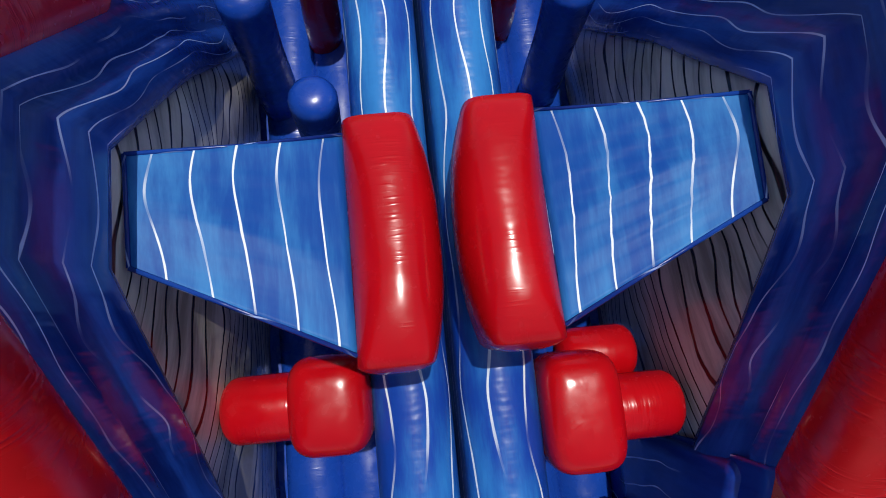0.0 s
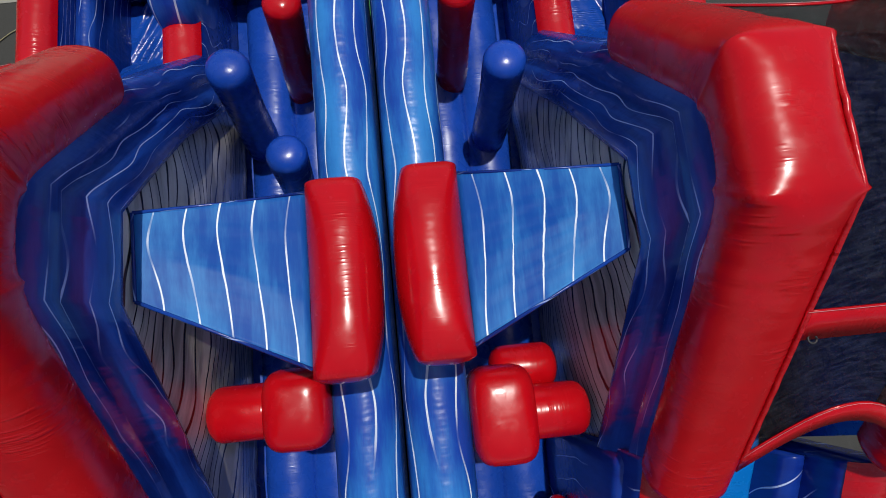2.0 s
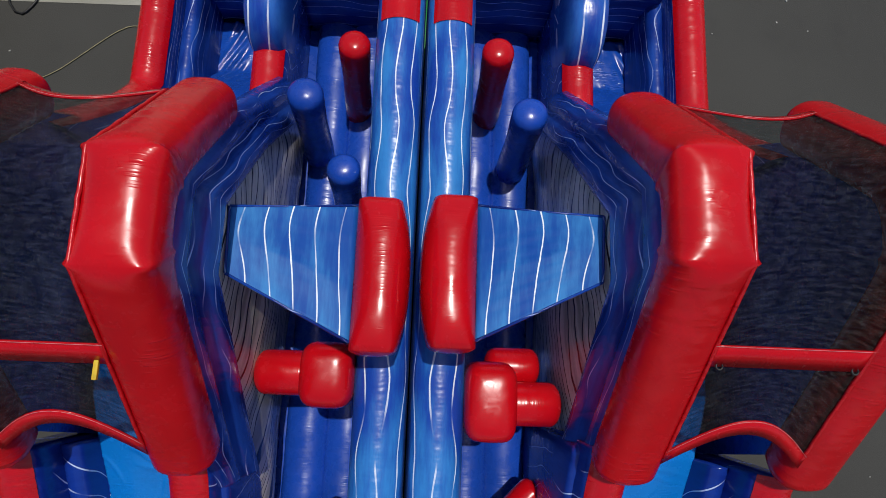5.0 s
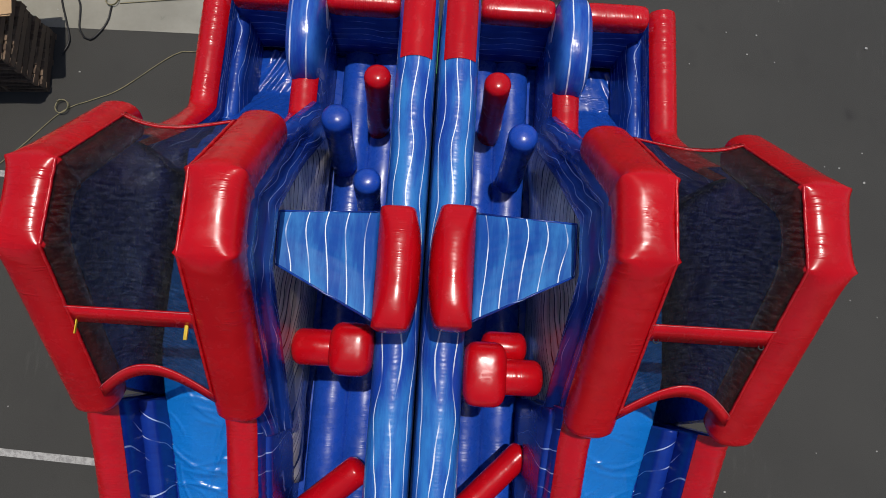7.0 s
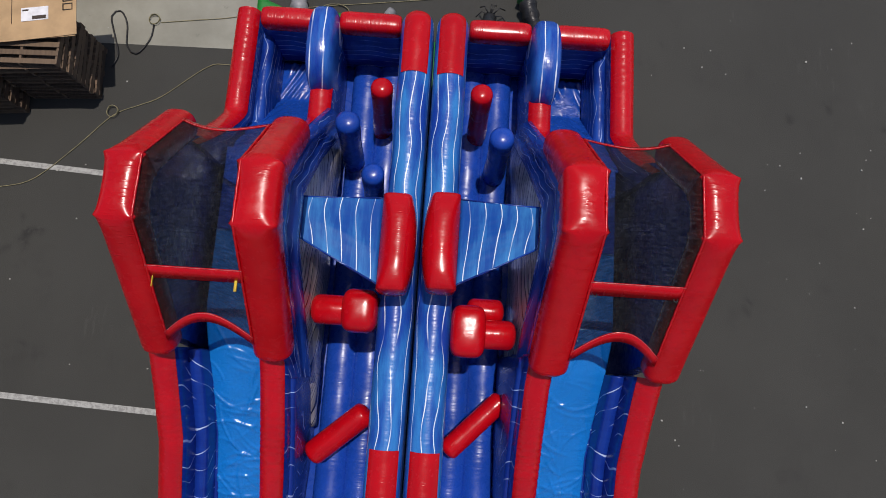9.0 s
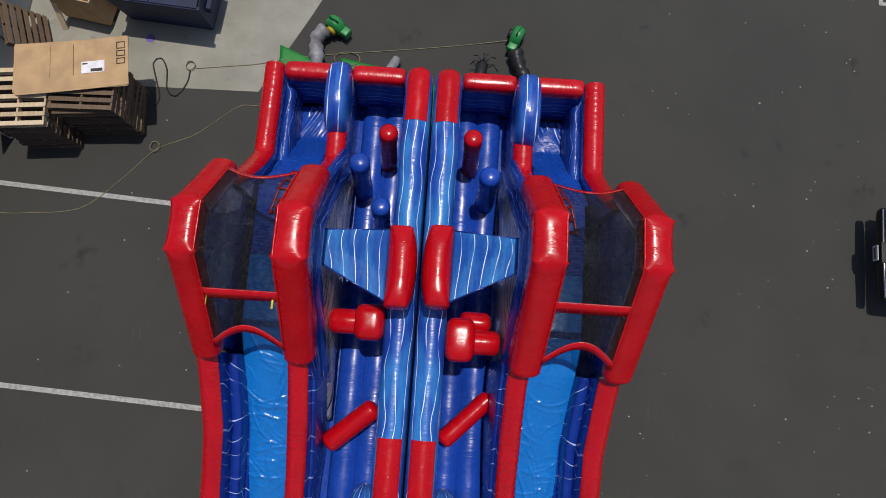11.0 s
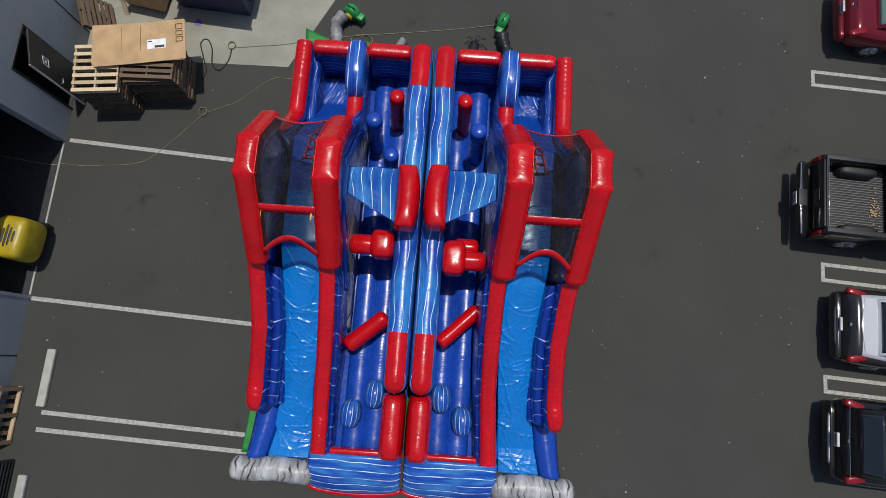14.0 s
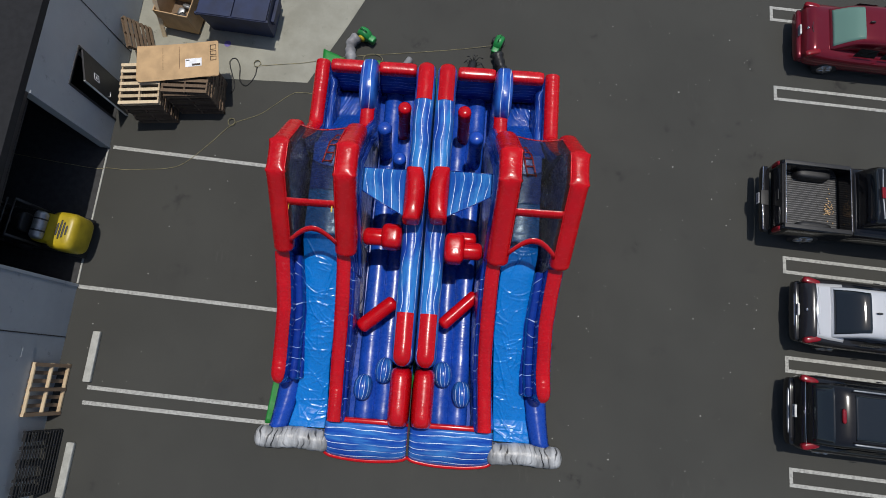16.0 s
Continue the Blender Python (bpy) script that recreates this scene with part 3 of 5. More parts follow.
def course(side, label):
    """One lane with its slide tower, built for the right and mirrored for the left."""
    root = thing("inflatable_obstacle_course", label, "inflatable", pose(0.12, 0, 0, 0, 0, 1.2), "inflatable course units")

    def lean(bm):
        """The two towers stand slightly askew to one another."""
        for v in bm.verts:
            k = max(0.0, v.co.z - 2.5) / 1.8
            v.co += Vector((0.03, 0.09, -0.05)) * k * side
        return bm

    def put(name, bm, material, text="", parent=root, smooth=True):
        if name in ("inner_arch", "outer_arch", "tower_band", "tower_wall", "lane_side_wall", "roof_netting", "strap", "strap_tail", "netting_hem", "stitching"):
            lean(bm)
        mirror(bm, side)
        slid = 0.06 if name in ("slide_bed", "platform", "outer_rail", "inner_rail", "rail_cap", "rail_side_tube") else 0.0
        for v in bm.verts:
            v.co.x += 0.03 * v.co.z - slid * max(0.0, min(1.0, v.co.y / 1.5))
        return part(name, bm, material, parent, text, smooth)

    # base and lane floor
    put("base", box(0.03, 3.32, 0.0, 9.55, 0.0, 0.14, 0.05), BLUE)
    for u in (0.72, 1.18):
        pts = [(u, y, 0.19 + 0.012 * math.sin(y * 9)) for y in np.linspace(0.1, 9.2, 40)]
        put("floor_tube", tube(pts, 0.265, 16, flat=0.75, dome=True), BLUE, "plain blue inflated floor tube")
    # centre wall
    st = [(0.272, y, 2.13, 0.495, 0.05) for y in np.linspace(1.66, 8.92, 60)]
    put("centre_wall", wall(rounded_ends(st)), MARBLE_PALE, "blue marbled vinyl wall with white veins")
    put("wall_cap", wall([s for s in rounded_ends(st) if s[1] > 7.97], 0.012, 0.3, cap=51, lift=0.008), RED, "red vinyl cap strip")
    put("wall_cap", wall([s for s in rounded_ends(st) if s[1] < 2.74], 0.012, 0.3, cap=51, lift=0.008), RED, "red vinyl cap strip")
    put("entrance_bolster", pillow((0.285, 0.70, 0.80), (0.53, 1.40, 1.6), (0, 0, 0), 0.34, 0.66, 34, 32, axis="y"), RED_RIPPLED, "red vinyl bolster")
    # wing over the lane
    wy = 5.38 if side > 0 else 5.33
    put("wing_bolster", wing_bolster(0.285, wy, 2.56), RED_SOFT, "glossy red vinyl bolster")
    g = []
    for i in range(29):
        k = i / 28
        a = Vector((0.515, wy + 0.60, 2.66)).lerp(Vector((0.505, wy - 0.57, 2.84)), k)
        b = Vector((1.50, wy + 0.46, 3.02)).lerp(Vector((1.48, wy - 0.08, 3.03)), k)
        row = []
        for j in range(25):
            t = j / 24
            fold = sum(amp * math.exp(-((k - c - sl * (t - 0.5)) / 0.035) ** 2) for c, sl, amp in WING_FOLDS[side])
            row.append(a.lerp(b, t) + Vector((0, 0, -0.025 * math.sin(math.pi * t) * (0.6 + 0.4 * math.sin(k * 9)) + fold * math.sin(math.pi * min(1.0, t * 1.15 + 0.1)) ** 0.5 * math.sin(math.pi * (0.04 + 0.92 * k)))))
        g.append(row)
    put("wing_panel", sheet(g, 0.012), MARBLE_WING, "blue marbled vinyl panel with white veins")
    for e0, e1, nm in ((g[0][0], g[0][-1], "hem"), (g[-1][0], g[-1][-1], "hem"), (g[0][-1], g[-1][-1], "hem")):
        put(nm, tube([e0, e0.lerp(e1, 0.5) + Vector((0, 0, -0.03 if abs(e0.x - e1.x) > 0.2 else 0)), e1], 0.012, 6), MARBLE_DARK)
    # tower
    put("inner_arch", loft(end_puffs(arch_tube(1.71, 0.49, 0.42))), RED_ARCH, "red vinyl arch tube with mitred bends")
    put("outer_arch", loft(end_puffs(arch_tube(3.11, 0.45, 0.42))), RED_ARCH, "red vinyl arch tube with mitred bends")
    band = [(1.62, 0.03), (1.54, 0.10), (1.50, 0.24), (1.49, 0.40), (1.525, 0.50), (1.475, 0.60), (1.45, 0.76), (1.45, 0.92), (1.48, 1.02), (1.55, 1.08), (1.68, 1.06), (1.72, 0.30)]
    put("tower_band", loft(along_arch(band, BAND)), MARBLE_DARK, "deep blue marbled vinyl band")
    low = [Vector((y, z - 1.0)) for y, z in BAND] + [Vector((3.1, 1.0)), Vector((2.7, 0.7))]
    rows = []
    for i in range(13):
        k = i / 12
        row = []
        for p in straight([(0.0, *q) for q in low], 0.12):
            y = p[1]
            zt = max(0.3, p[2])
            z = 0.15 + (zt - 0.15) * (1 - k)
            row.append((1.56 + 0.02 * min(1, max(0, 4.2 - y)) - 0.10 * math.sin(math.pi * k) + 0.02 * noise.noise(Vector((y * 3, z * 2, side))), y, z))
        rows.append(row)
    side_sheet = sheet([list(r) for r in zip(*rows)], -0.02)
    layer = side_sheet.loops.layers.uv.verify()
    for f in side_sheet.faces:
        for lp in f.loops:
            c = lp.vert.co
            lp[layer].uv = (c.z * 1.25 + 0.22 * (c.y - 5.3) * (0.4 if c.y > 5.3 else 1.0), c.y)
    put("lane_side_wall", side_sheet, GREY_MARBLE, "grey marbled vinyl wall with black veins")
    poly = [(7.25, 0.1), (7.0, 1.5), *[tuple(q) for q in offset_path(ARCH, 0.12)], (3.6, 0.1)]
    for u0, u1, nm in ((1.66, 1.86, "tower_wall"), (3.02, 3.24, "tower_wall")):
        bmw = bmesh.new()
        f = bmw.faces.new([bmw.verts.new((u0, y, z)) for y, z in poly])
        r = bmesh.ops.extrude_face_region(bmw, geom=[f])
        for v in r["geom"]:
            if isinstance(v, bmesh.types.BMVert):
                v.co.x = u1
        put(nm, bmw, BLUE, smooth=False)
    # netting roof
    top = offset_path(ARCH, -0.16)
    roof = sorted((q.x, q.y) for q in top)
    rows = []
    for i in range(73):
        row = []
        for j in range(31):
            t = j / 30
            y = 6.56 - 0.17 * math.sin(math.pi * t) + (4.0 + 0.24 * math.sin(math.pi * t) - 6.56 + 0.17 * math.sin(math.pi * t)) * i / 72
            flat = max(0.0, min(1.0, (y - 4.9) / 0.2)) * max(0.0, min(1.0, (6.1 - y) / 0.3))
            crumple = 0.016 * noise.noise(Vector((t * 4.0, y * 9.0 + t * 3, side * 3.0))) + 0.010 * noise.noise(Vector((t * 11, y * 21, side)))
            row.append((1.885 + 1.05 * t, y, interp(roof, y) - 0.035 * math.sin(math.pi * t) * flat + crumple * (0.25 + 0.75 * flat) * math.sin(math.pi * t) ** 0.4))
        rows.append(row)
    put("roof_netting", sheet(rows, 0.003), NETTING, "see-through black mesh netting")
    for u in (1.905, 2.925):
        pts = [(u + 0.004 * noise.noise(Vector((y * 14, u, 0))), y, z + 0.010 + 0.006 * noise.noise(Vector((y * 19, u, 4)))) for y, z in on_arch(-0.16, step=0.02) if 3.98 < y < 6.56]
        put("netting_hem", tube(pts, 0.015, 7), RED_RIPPLED, "puckered red hem of the netting")

    def strap(y, width, sag, text="red vinyl strap"):
        gr = []
        for j in range(17):
            t = j / 16
            yy = y + sag * math.sin(math.pi * t)
            zz = interp(roof, yy) + 0.022
            run = (interp(roof, yy + 0.05) - interp(roof, yy - 0.05)) / 0.1
            gr.append([(1.89 + 1.045 * t, yy - width / 2, zz - width / 2 * run), (1.89 + 1.045 * t, yy + width / 2, zz + width / 2 * run)])
        put("strap", sheet(gr, 0.01), RED, text)
        for q in (0, 1):
            put("stitching", tube([Vector(r[q]) + Vector((0, 0.006 - 0.012 * q, 0.004)) for r in gr], 0.0014, 5), SEAM_PINK, "pale stitched strap edge")
    strap(4.68, 0.125, 0.0)
    strap(3.97, 0.10, 0.25)
    strap(6.56, 0.05, -0.17)
    for u in (1.97, 2.87):
        if side < 0:
            put("strap_tail", box(u - 0.015 + (0.02 if u > 2.5 else 0), u + 0.015, 4.52, 4.66, interp(roof, 4.59) + 0.05, interp(roof, 4.59) + 0.075, 0.004), STRAP_YELLOW, "yellow tie strap end")
        else:
            put("strap_tail", tube([(u + 0.022 * math.cos(q), 4.62 + 0.022 * math.sin(q), interp(roof, 4.62) + 0.03) for q in np.linspace(0, 6.28, 12)], 0.006, 6), DARK_STEEL, "dark steel tie ring")
    # slide
    ys = np.linspace(-0.25, 6.7, 420)
    H = creases([j / 44 for j in range(45)], ys, side)
    g = []
    for y, hs in zip(ys, H):
        a, b, z = interp(SLIDE_IN, y), interp(SLIDE_OUT, y), interp(SLIDE_Z, y)
        g.append([(a + (b - a) * j / 44, y, z + 0.04 * math.sin(math.pi * j / 44) + float(hs[j]) + 0.008 * noise.noise(Vector((j * 0.08, y * 1.8, side * 3.0))) * max(0.0, min(1.0, 4.2 - y))) for j in range(45)])
    put("slide_bed", sheet([r for r, y in zip(g, ys) if y < 5.5], 0.03), AZURE, "glossy azure vinyl slide surface, wrinkled")
    put("platform", sheet([r for r, y in zip(g, ys) if y > 5.45], 0.03), BLUE, "plain blue platform")
    st = [(interp(RAIL_OUT_U, y), y, interp(RAIL_OUT_Z, y), 0.38, 0.05) for y in np.linspace(1.1, 3.8, 110)]
    st = rounded_ends(st, True, False, 0.75, 0.8)
    put("outer_rail", wall(st, 0.055, 0.11), MARBLE_ACROSS, "blue marbled vinyl slide rail")
    put("rail_cap", wall(st, 0.055, 0.11, cap=55, lift=0.008), RED_RIPPLED, "red rippled cap strip")
    for du, dz, w in ((0.27, 0.42, 0.2), (0.37, 0.78, 0.16)):
        s2 = [(x - du, y, max(0.2, z - dz), w, 0.05) for x, y, z, _, _ in st if y > 1.0]
        put("rail_side_tube", wall(rounded_ends(s2, True, False), 0.06, 0.17), MARBLE_ACROSS, "blue marbled side tube")
    st = [(interp(RAIL_IN_U, y), y, interp(RAIL_IN_Z, y), 0.36, 0.05) for y in np.linspace(0.0, 4.0, 160)]
    put("inner_rail", wall(st, 0.055, 0.11), MARBLE_ACROSS, "blue marbled vinyl slide rail")
    put("rail_cap", wall(st, 0.055, 0.11, cap=58, lift=0.008), RED_RIPPLED, "red rippled cap strip")
    s2 = [(x - 0.15, y, z - 0.32, 0.18, 0.05) for x, y, z, _, _ in st if y < 3.9]
    put("rail_side_tube", wall(rounded_ends(s2, False, True), 0.05, 0.2), MARBLE_ACROSS, "blue marbled side tube")
    # slide end
    g = []
    for y in np.linspace(-0.3, 1.15, 16):
        a, b = interp(SLIDE_OUT, y) - 0.03, 3.58 - 0.14 * (y + 0.3) ** 0.6
        g.append([(a + (b - a) * j / 8, y, 0.12 + 0.26 * math.sin(math.pi * (0.12 + 0.76 * j / 8)) + 0.012 * abs(math.sin(y * 14))) for j in range(9)])
    put("landing_bumper", sheet(g, 0.25), BLUE, "low blue quilted bumper")
    roll = [(u, -0.52 + 0.02 * math.sin(u * 5), 0.27) for u in np.linspace(2.13, 3.72, 24)]
    roll_r = [0.25 + 0.02 * abs(math.sin(u * 11)) for u in np.linspace(2.13, 3.72, 24)]
    put("exit_roll", tube(roll, roll_r, 20, dome=True), GREY_ROLL, "rolled grey and black marbled mat")
    # entrance
    g = []
    for i in range(13):
        t = i / 12
        row = []
        for j in range(25):
            u = 0.03 + 2.06 * j / 24
            edge = math.sin(math.pi * j / 24) ** 0.5
            y = -0.03 - (0.79 + 0.14 * edge) * t
            row.append((u, y, 0.10 + 0.62 * (1 - t) ** 0.75 * (0.75 + 0.25 * edge) + 0.10 * math.sin(math.pi * t)))
        g.append(row)
    put("entry_ramp", sheet(g, 0.08), MARBLE_RAMP, "blue marbled curved entry bumper")
    put("ramp_side", box(0.03, 2.09, -0.78, 0.06, 0.0, 0.12, 0.05), RED)
    put("ramp_trim", tube([(0.03 + 2.06 * t, -0.82 - 0.14 * math.sin(math.pi * t) ** 0.5, 0.07) for t in np.linspace(0, 1, 24)], 0.06, 10, dome=True), RED, "red vinyl base trim")
    put("ramp_trim", box(0.05, 2.0, -0.02, 0.10, 0.3, 0.72, 0.04), RED, "red vinyl entry sill")
    # small bumps in the lane
    for u, y, r in ((0.74, 1.3, 0), (1.24, 0.85, 0)):
        put("floor_bump", pillow((u, y, 0.55), (0.46, 0.64, 0.80), (0, 0, 6), 0.85, 0.85, 16, 24, axis="y"), MARBLE_BUMP, "small blue marbled upright pad")
    # back
    for u0, u1 in ((0.55, 1.56), (1.92, 2.84)):
        st = [(u, 9.17, 1.48, 0.30, 0.05) for u in np.linspace(u0, u1, 16)]
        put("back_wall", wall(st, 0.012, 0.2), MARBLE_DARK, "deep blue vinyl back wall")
        put("back_bolster", pillow(((u0 + u1) / 2, 9.17, 1.44), (u1 - u0, 0.34, 0.34), (0, 0, 0), 0.28, 0.7, 24, 20, axis="x"), RED_RIPPLED, "red vinyl bolster")
    st = [(3.09 + 0.04 * max(0, (7.5 - y)) ** 1.5, y, 1.5 + 1.35 * max(0, 7.55 - y) ** 1.25, 0.38, 0.05) for y in np.linspace(9.32, 6.42, 110)]
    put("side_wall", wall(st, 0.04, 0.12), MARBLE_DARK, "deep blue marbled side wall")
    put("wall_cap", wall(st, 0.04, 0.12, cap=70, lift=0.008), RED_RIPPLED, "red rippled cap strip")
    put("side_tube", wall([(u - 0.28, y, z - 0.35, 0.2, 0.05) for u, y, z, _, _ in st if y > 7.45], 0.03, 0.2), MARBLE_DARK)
    st = [(1.76 + 0.01 * max(0, 7.6 - y), y, 1.5 + 1.7 * max(0, 7.5 - y) ** 1.2, 0.38, 0.05) for y in np.linspace(9.1, 6.6, 60)]
    put("divider_wall", wall(st, 0.012, 0.2), MARBLE_ACROSS, "blue marbled dividing wall")
    put("wall_cap", wall([s for s in st if s[1] < 8.1], 0.02, 0.12, cap=64, lift=0.008), RED_RIPPLED, "red rippled cap strip")
    put("divider_hoop", pillow((1.775, 8.66, 1.32), (0.48, 1.42, 1.3), (0, 0, 0), 0.5, 0.8, 20, 36, axis="x"), MARBLE_HOOP, "fat blue marbled hoop pad")
    g = []
    for i in range(57):
        y = 8.95 - i * 0.039
        g.append([(2.04 + 0.82 * j / 30, y, 0.32 + 0.05 * math.sin(math.pi * j / 30) + 0.016 * math.sin((y * 1.4 + j * 0.08) * 14 + 2 * math.sin(y * 3)) * max(0, noise.noise(Vector((j * 0.1, y * 1.5, 5.0 + side))) + 0.15) * 3.6 + max(0, 8.25 - y) * 1.1) for j in range(31)])
    put("climb_pad", sheet(g, 0.05), BLUE_PAD, "creased blue climbing pad")
    # webbing ladder at the top of the climb
    step_z = lambda y: 2.18 if y < 6.74 else 0.46 + (8.25 - y) * 1.1
    rail = lambda k, q: (2.20 + 0.22 * k + 0.2 * q, 7.1 - 0.95 * k, step_z(7.1 - 0.95 * k))
    for q in (0, 1):
        put("ladder_strap", tube([rail(k, q) for k in np.linspace(0, 1, 12)], 0.02, 6, flat=0.4), RED, "red webbing ladder strap")
    for k in (0.05, 0.28, 0.5, 0.72, 0.95):
        put("ladder_rung", tube([rail(k, 0), rail(k, 1)], 0.02, 6, flat=0.4), RED, "red webbing ladder rung")
    # obstacles
    posts = {1: ((0.785, 7.9, 1.9, 0.165, RED, "red"), (1.12, 7.18, 1.98, 0.18, BLUE, "blue")),
             -1: ((0.755, 7.9, 1.9, 0.165, RED, "red"), (1.21, 7.27, 2.0, 0.18, BLUE, "blue"), (0.77, 6.5, 1.95, 0.165, BLUE, "blue"))}[side]
    for u, y, z, r, mat, c in posts:
        pts = [(u + 0.06 * (1 - k), y - 0.12 * (1 - k), 0.3 + (z - r * 0.55 - 0.3) * k) for k in np.linspace(0, 1, 9)]
        put("pop_up_post", tube(pts, [r * (1 + 0.04 * math.sin(k)) for k in range(9)], 20, dome=True), mat, c + " vinyl pop-up post with domed top")
        put("post_seam", tube([(u + r * 1.005 * math.cos(a), y + r * 1.005 * math.sin(a), z - r * 0.62 + 0.004 * math.sin(a * 23)) for a in np.linspace(0, 2 * math.pi, 70)], 0.006, 5, caps=False), mat, "puckered seam round the top")
    if side > 0:
        put("punch_block", pillow((0.76, 4.28, 1.85), (0.5, 0.74, 0.66), (0, 0, 0), 0.48, 0.5), RED, "glossy red block on the wall")
        put("punch_arm", tube([(0.9, 4.26, 1.82), (1.1, 4.26, 1.82), (1.34, 4.26, 1.82)], 0.21, 22, dome=True), RED, "red arm")
        put("punch_arm", tube([(0.85, 4.6, 1.55), (1.05, 4.6, 1.55), (1.2, 4.6, 1.55)], 0.19, 22, dome=True), RED, "red arm")
        ends = ((0.66, 2.55, 0.95), (1.38, 3.28, 0.95))
    else:
        put("punch_block", pillow((0.77, 4.47, 1.85), (0.52, 0.62, 0.66), (0, 0, 0), 0.55, 0.55), RED, "glossy red block on the wall")
        put("punch_arm", tube([(0.95, 4.47, 1.78), (1.15, 4.47, 1.78), (1.37, 4.47, 1.78)], 0.215, 22, dome=True), RED, "red arm")
        ends = ((1.38, 2.36, 0.85), (0.68, 2.97, 0.95))
    put("lane_bolster", tube([Vector(ends[0]).lerp(Vector(ends[1]), k) for k in np.linspace(0, 1, 9)], 0.19 if side < 0 else 0.165, 18, dome=True), RED, "slanted red vinyl bolster")
    return root


MARBLE_BUMP = marble("bump_vinyl", (0.008, 0.055, 0.36), (0.05, 0.26, 0.62), (0.75, 0.85, 0.95), 0.12, "v", width=0.05, wobble=0.4, amount=1.0, broken=0.36)
MARBLE_WING = marble("wing_panel_vinyl", (0.007, 0.07, 0.34), (0.045, 0.25, 0.58), (0.85, 0.92, 0.97), 0.20, width=0.028, wobble=0.5, amount=0.9, rough=0.45, gloss=0.13, relief=0.12)
MARBLE_RAMP = marble("ramp_vinyl", (0.008, 0.06, 0.38), (0.06, 0.27, 0.64), (0.8, 0.88, 0.95), 0.2, "u", wobble=0.35, amount=0.8)
course(-1, "red and blue marbled inflatable obstacle course with slide tower, blown up")
course(1, "mirrored red and blue inflatable obstacle course unit, blown up")


# ---- building on the west side ----
def box_part(name, dims, material, parent, label="", bevel=0.01):
    return part(name, box(*dims, bevel), material, parent, label, smooth=False)


def structure(name, bm, material, label, category):
    return tagged(finish(name, bm, material, smooth=False), label, category, kind="structure")


WX, TOP = -9.22, 3.43
bm = box(WX - 0.25, WX, -14.0, 2.78, 0.0, TOP)
box(WX - 0.25, WX, 6.72, 7.62, 0.0, TOP, 0, bm)
box(WX - 0.25, WX, 8.6, 30.0, 0.0, TOP, 0, bm)
box(WX - 0.25, WX, 7.62, 8.6, 2.12, TOP, 0, bm)
wall_west = structure("wall_west", bm, STUCCO, "blue-grey painted tilt-up warehouse wall", "wall")
for y in (1.35, 9.75, -3.6):
    box_part("panel_joint", (WX - 0.01, WX + 0.012, y - 0.012, y + 0.012, 0.0, TOP), DARK_STEEL, wall_west, bevel=0)
structure("wall_inner", box(-16.2, -16.0, -14, 30, 0, TOP), INTERIOR_DARK, "dark warehouse inner wall", "wall")
structure("wall_inner_end", box(-16.0, WX - 0.25, 29.8, 30, 0, TOP), INTERIOR_DARK, "dark warehouse inner wall", "wall")
structure("wall_inner_front", box(-16.0, WX - 0.25, -14, -13.8, 0, TOP), INTERIOR_DARK, "dark warehouse inner wall", "wall")
structure("roof", box(-16.2, WX + 0.0, -14, 30, TOP, TOP + 0.2), ROOFING, "flat dark warehouse roof", "roof")
structure("floor", box(-16.0, WX - 0.02, -13.8, 29.8, 0.0, 0.012), INTERIOR_DARK, "dark concrete warehouse floor", "floor")
structure("door_threshold", box(WX - 0.03, WX + 0.015, 2.8, 6.7, 0.0, 0.02), KERB, "pale metal strip at the roll-up door", "threshold")
for y0, y1 in ((2.7, 2.78), (6.72, 6.8)):
    structure("door_jamb", box(WX, WX + 0.03, y0, y1, 0.0, TOP - 0.12, 0.005), STUCCO, "painted steel jamb of the roll-up door", "trim")
structure("door_header", box(WX - 0.25, WX - 0.004, 2.78, 6.72, TOP - 0.1, TOP, 0), DARK_STEEL, "black steel header over the roll-up opening", "trim")
roll_door = thing("roll_up_door", "raised grey roll-up door above a dark opening", "door", kind="structure")
for i in range(6):
    box_part("slat", (WX - 0.32, WX - 0.27, 2.8, 6.7, TOP - 0.5 + i * 0.06, TOP - 0.444 + i * 0.06), DARK_STEEL, roll_door)
door = thing("door_1", "black steel door standing open against the wall", "door", pose(WX + 0.03, 8.58, 0, 0, 0, 17), kind="structure")
box_part("leaf", (0.0, 0.045, -0.88, 0.0, 0.03, 2.08), DARK_STEEL, door)
box_part("edge_strip", (-0.004, 0.05, -0.9, -0.88, 0.03, 2.08), WHITE_TRIM, door, "pale door edge")
for a in ((0.05, 0.056, -0.62, -0.42, 1.42, 1.44), (0.05, 0.056, -0.62, -0.42, 1.62, 1.64), (0.05, 0.056, -0.62, -0.60, 1.44, 1.62), (0.05, 0.056, -0.44, -0.42, 1.44, 1.62), (0.05, 0.056, -0.56, -0.48, 1.50, 1.56)):
    box_part("sign_bar", a, LABEL_WHITE, door, "pale sign outline", 0)
part("handle", tube([(0.05, -0.8, 1.0), (0.1, -0.8, 1.0), (0.1, -0.68, 1.0)], 0.012, 8, dome=True), GREY_METAL, door)
frame_1 = thing("door_frame", "dark steel frame round the open doorway", "door frame", kind="structure")
box_part("jamb", (WX - 0.1, WX + 0.02, 7.56, 7.62, 0, 2.12), DARK_STEEL, frame_1)
box_part("jamb", (WX - 0.1, WX + 0.02, 8.6, 8.66, 0, 2.12), DARK_STEEL, frame_1)
box_part("head", (WX - 0.1, WX + 0.02, 7.56, 8.66, 2.12, 2.18), DARK_STEEL, frame_1)
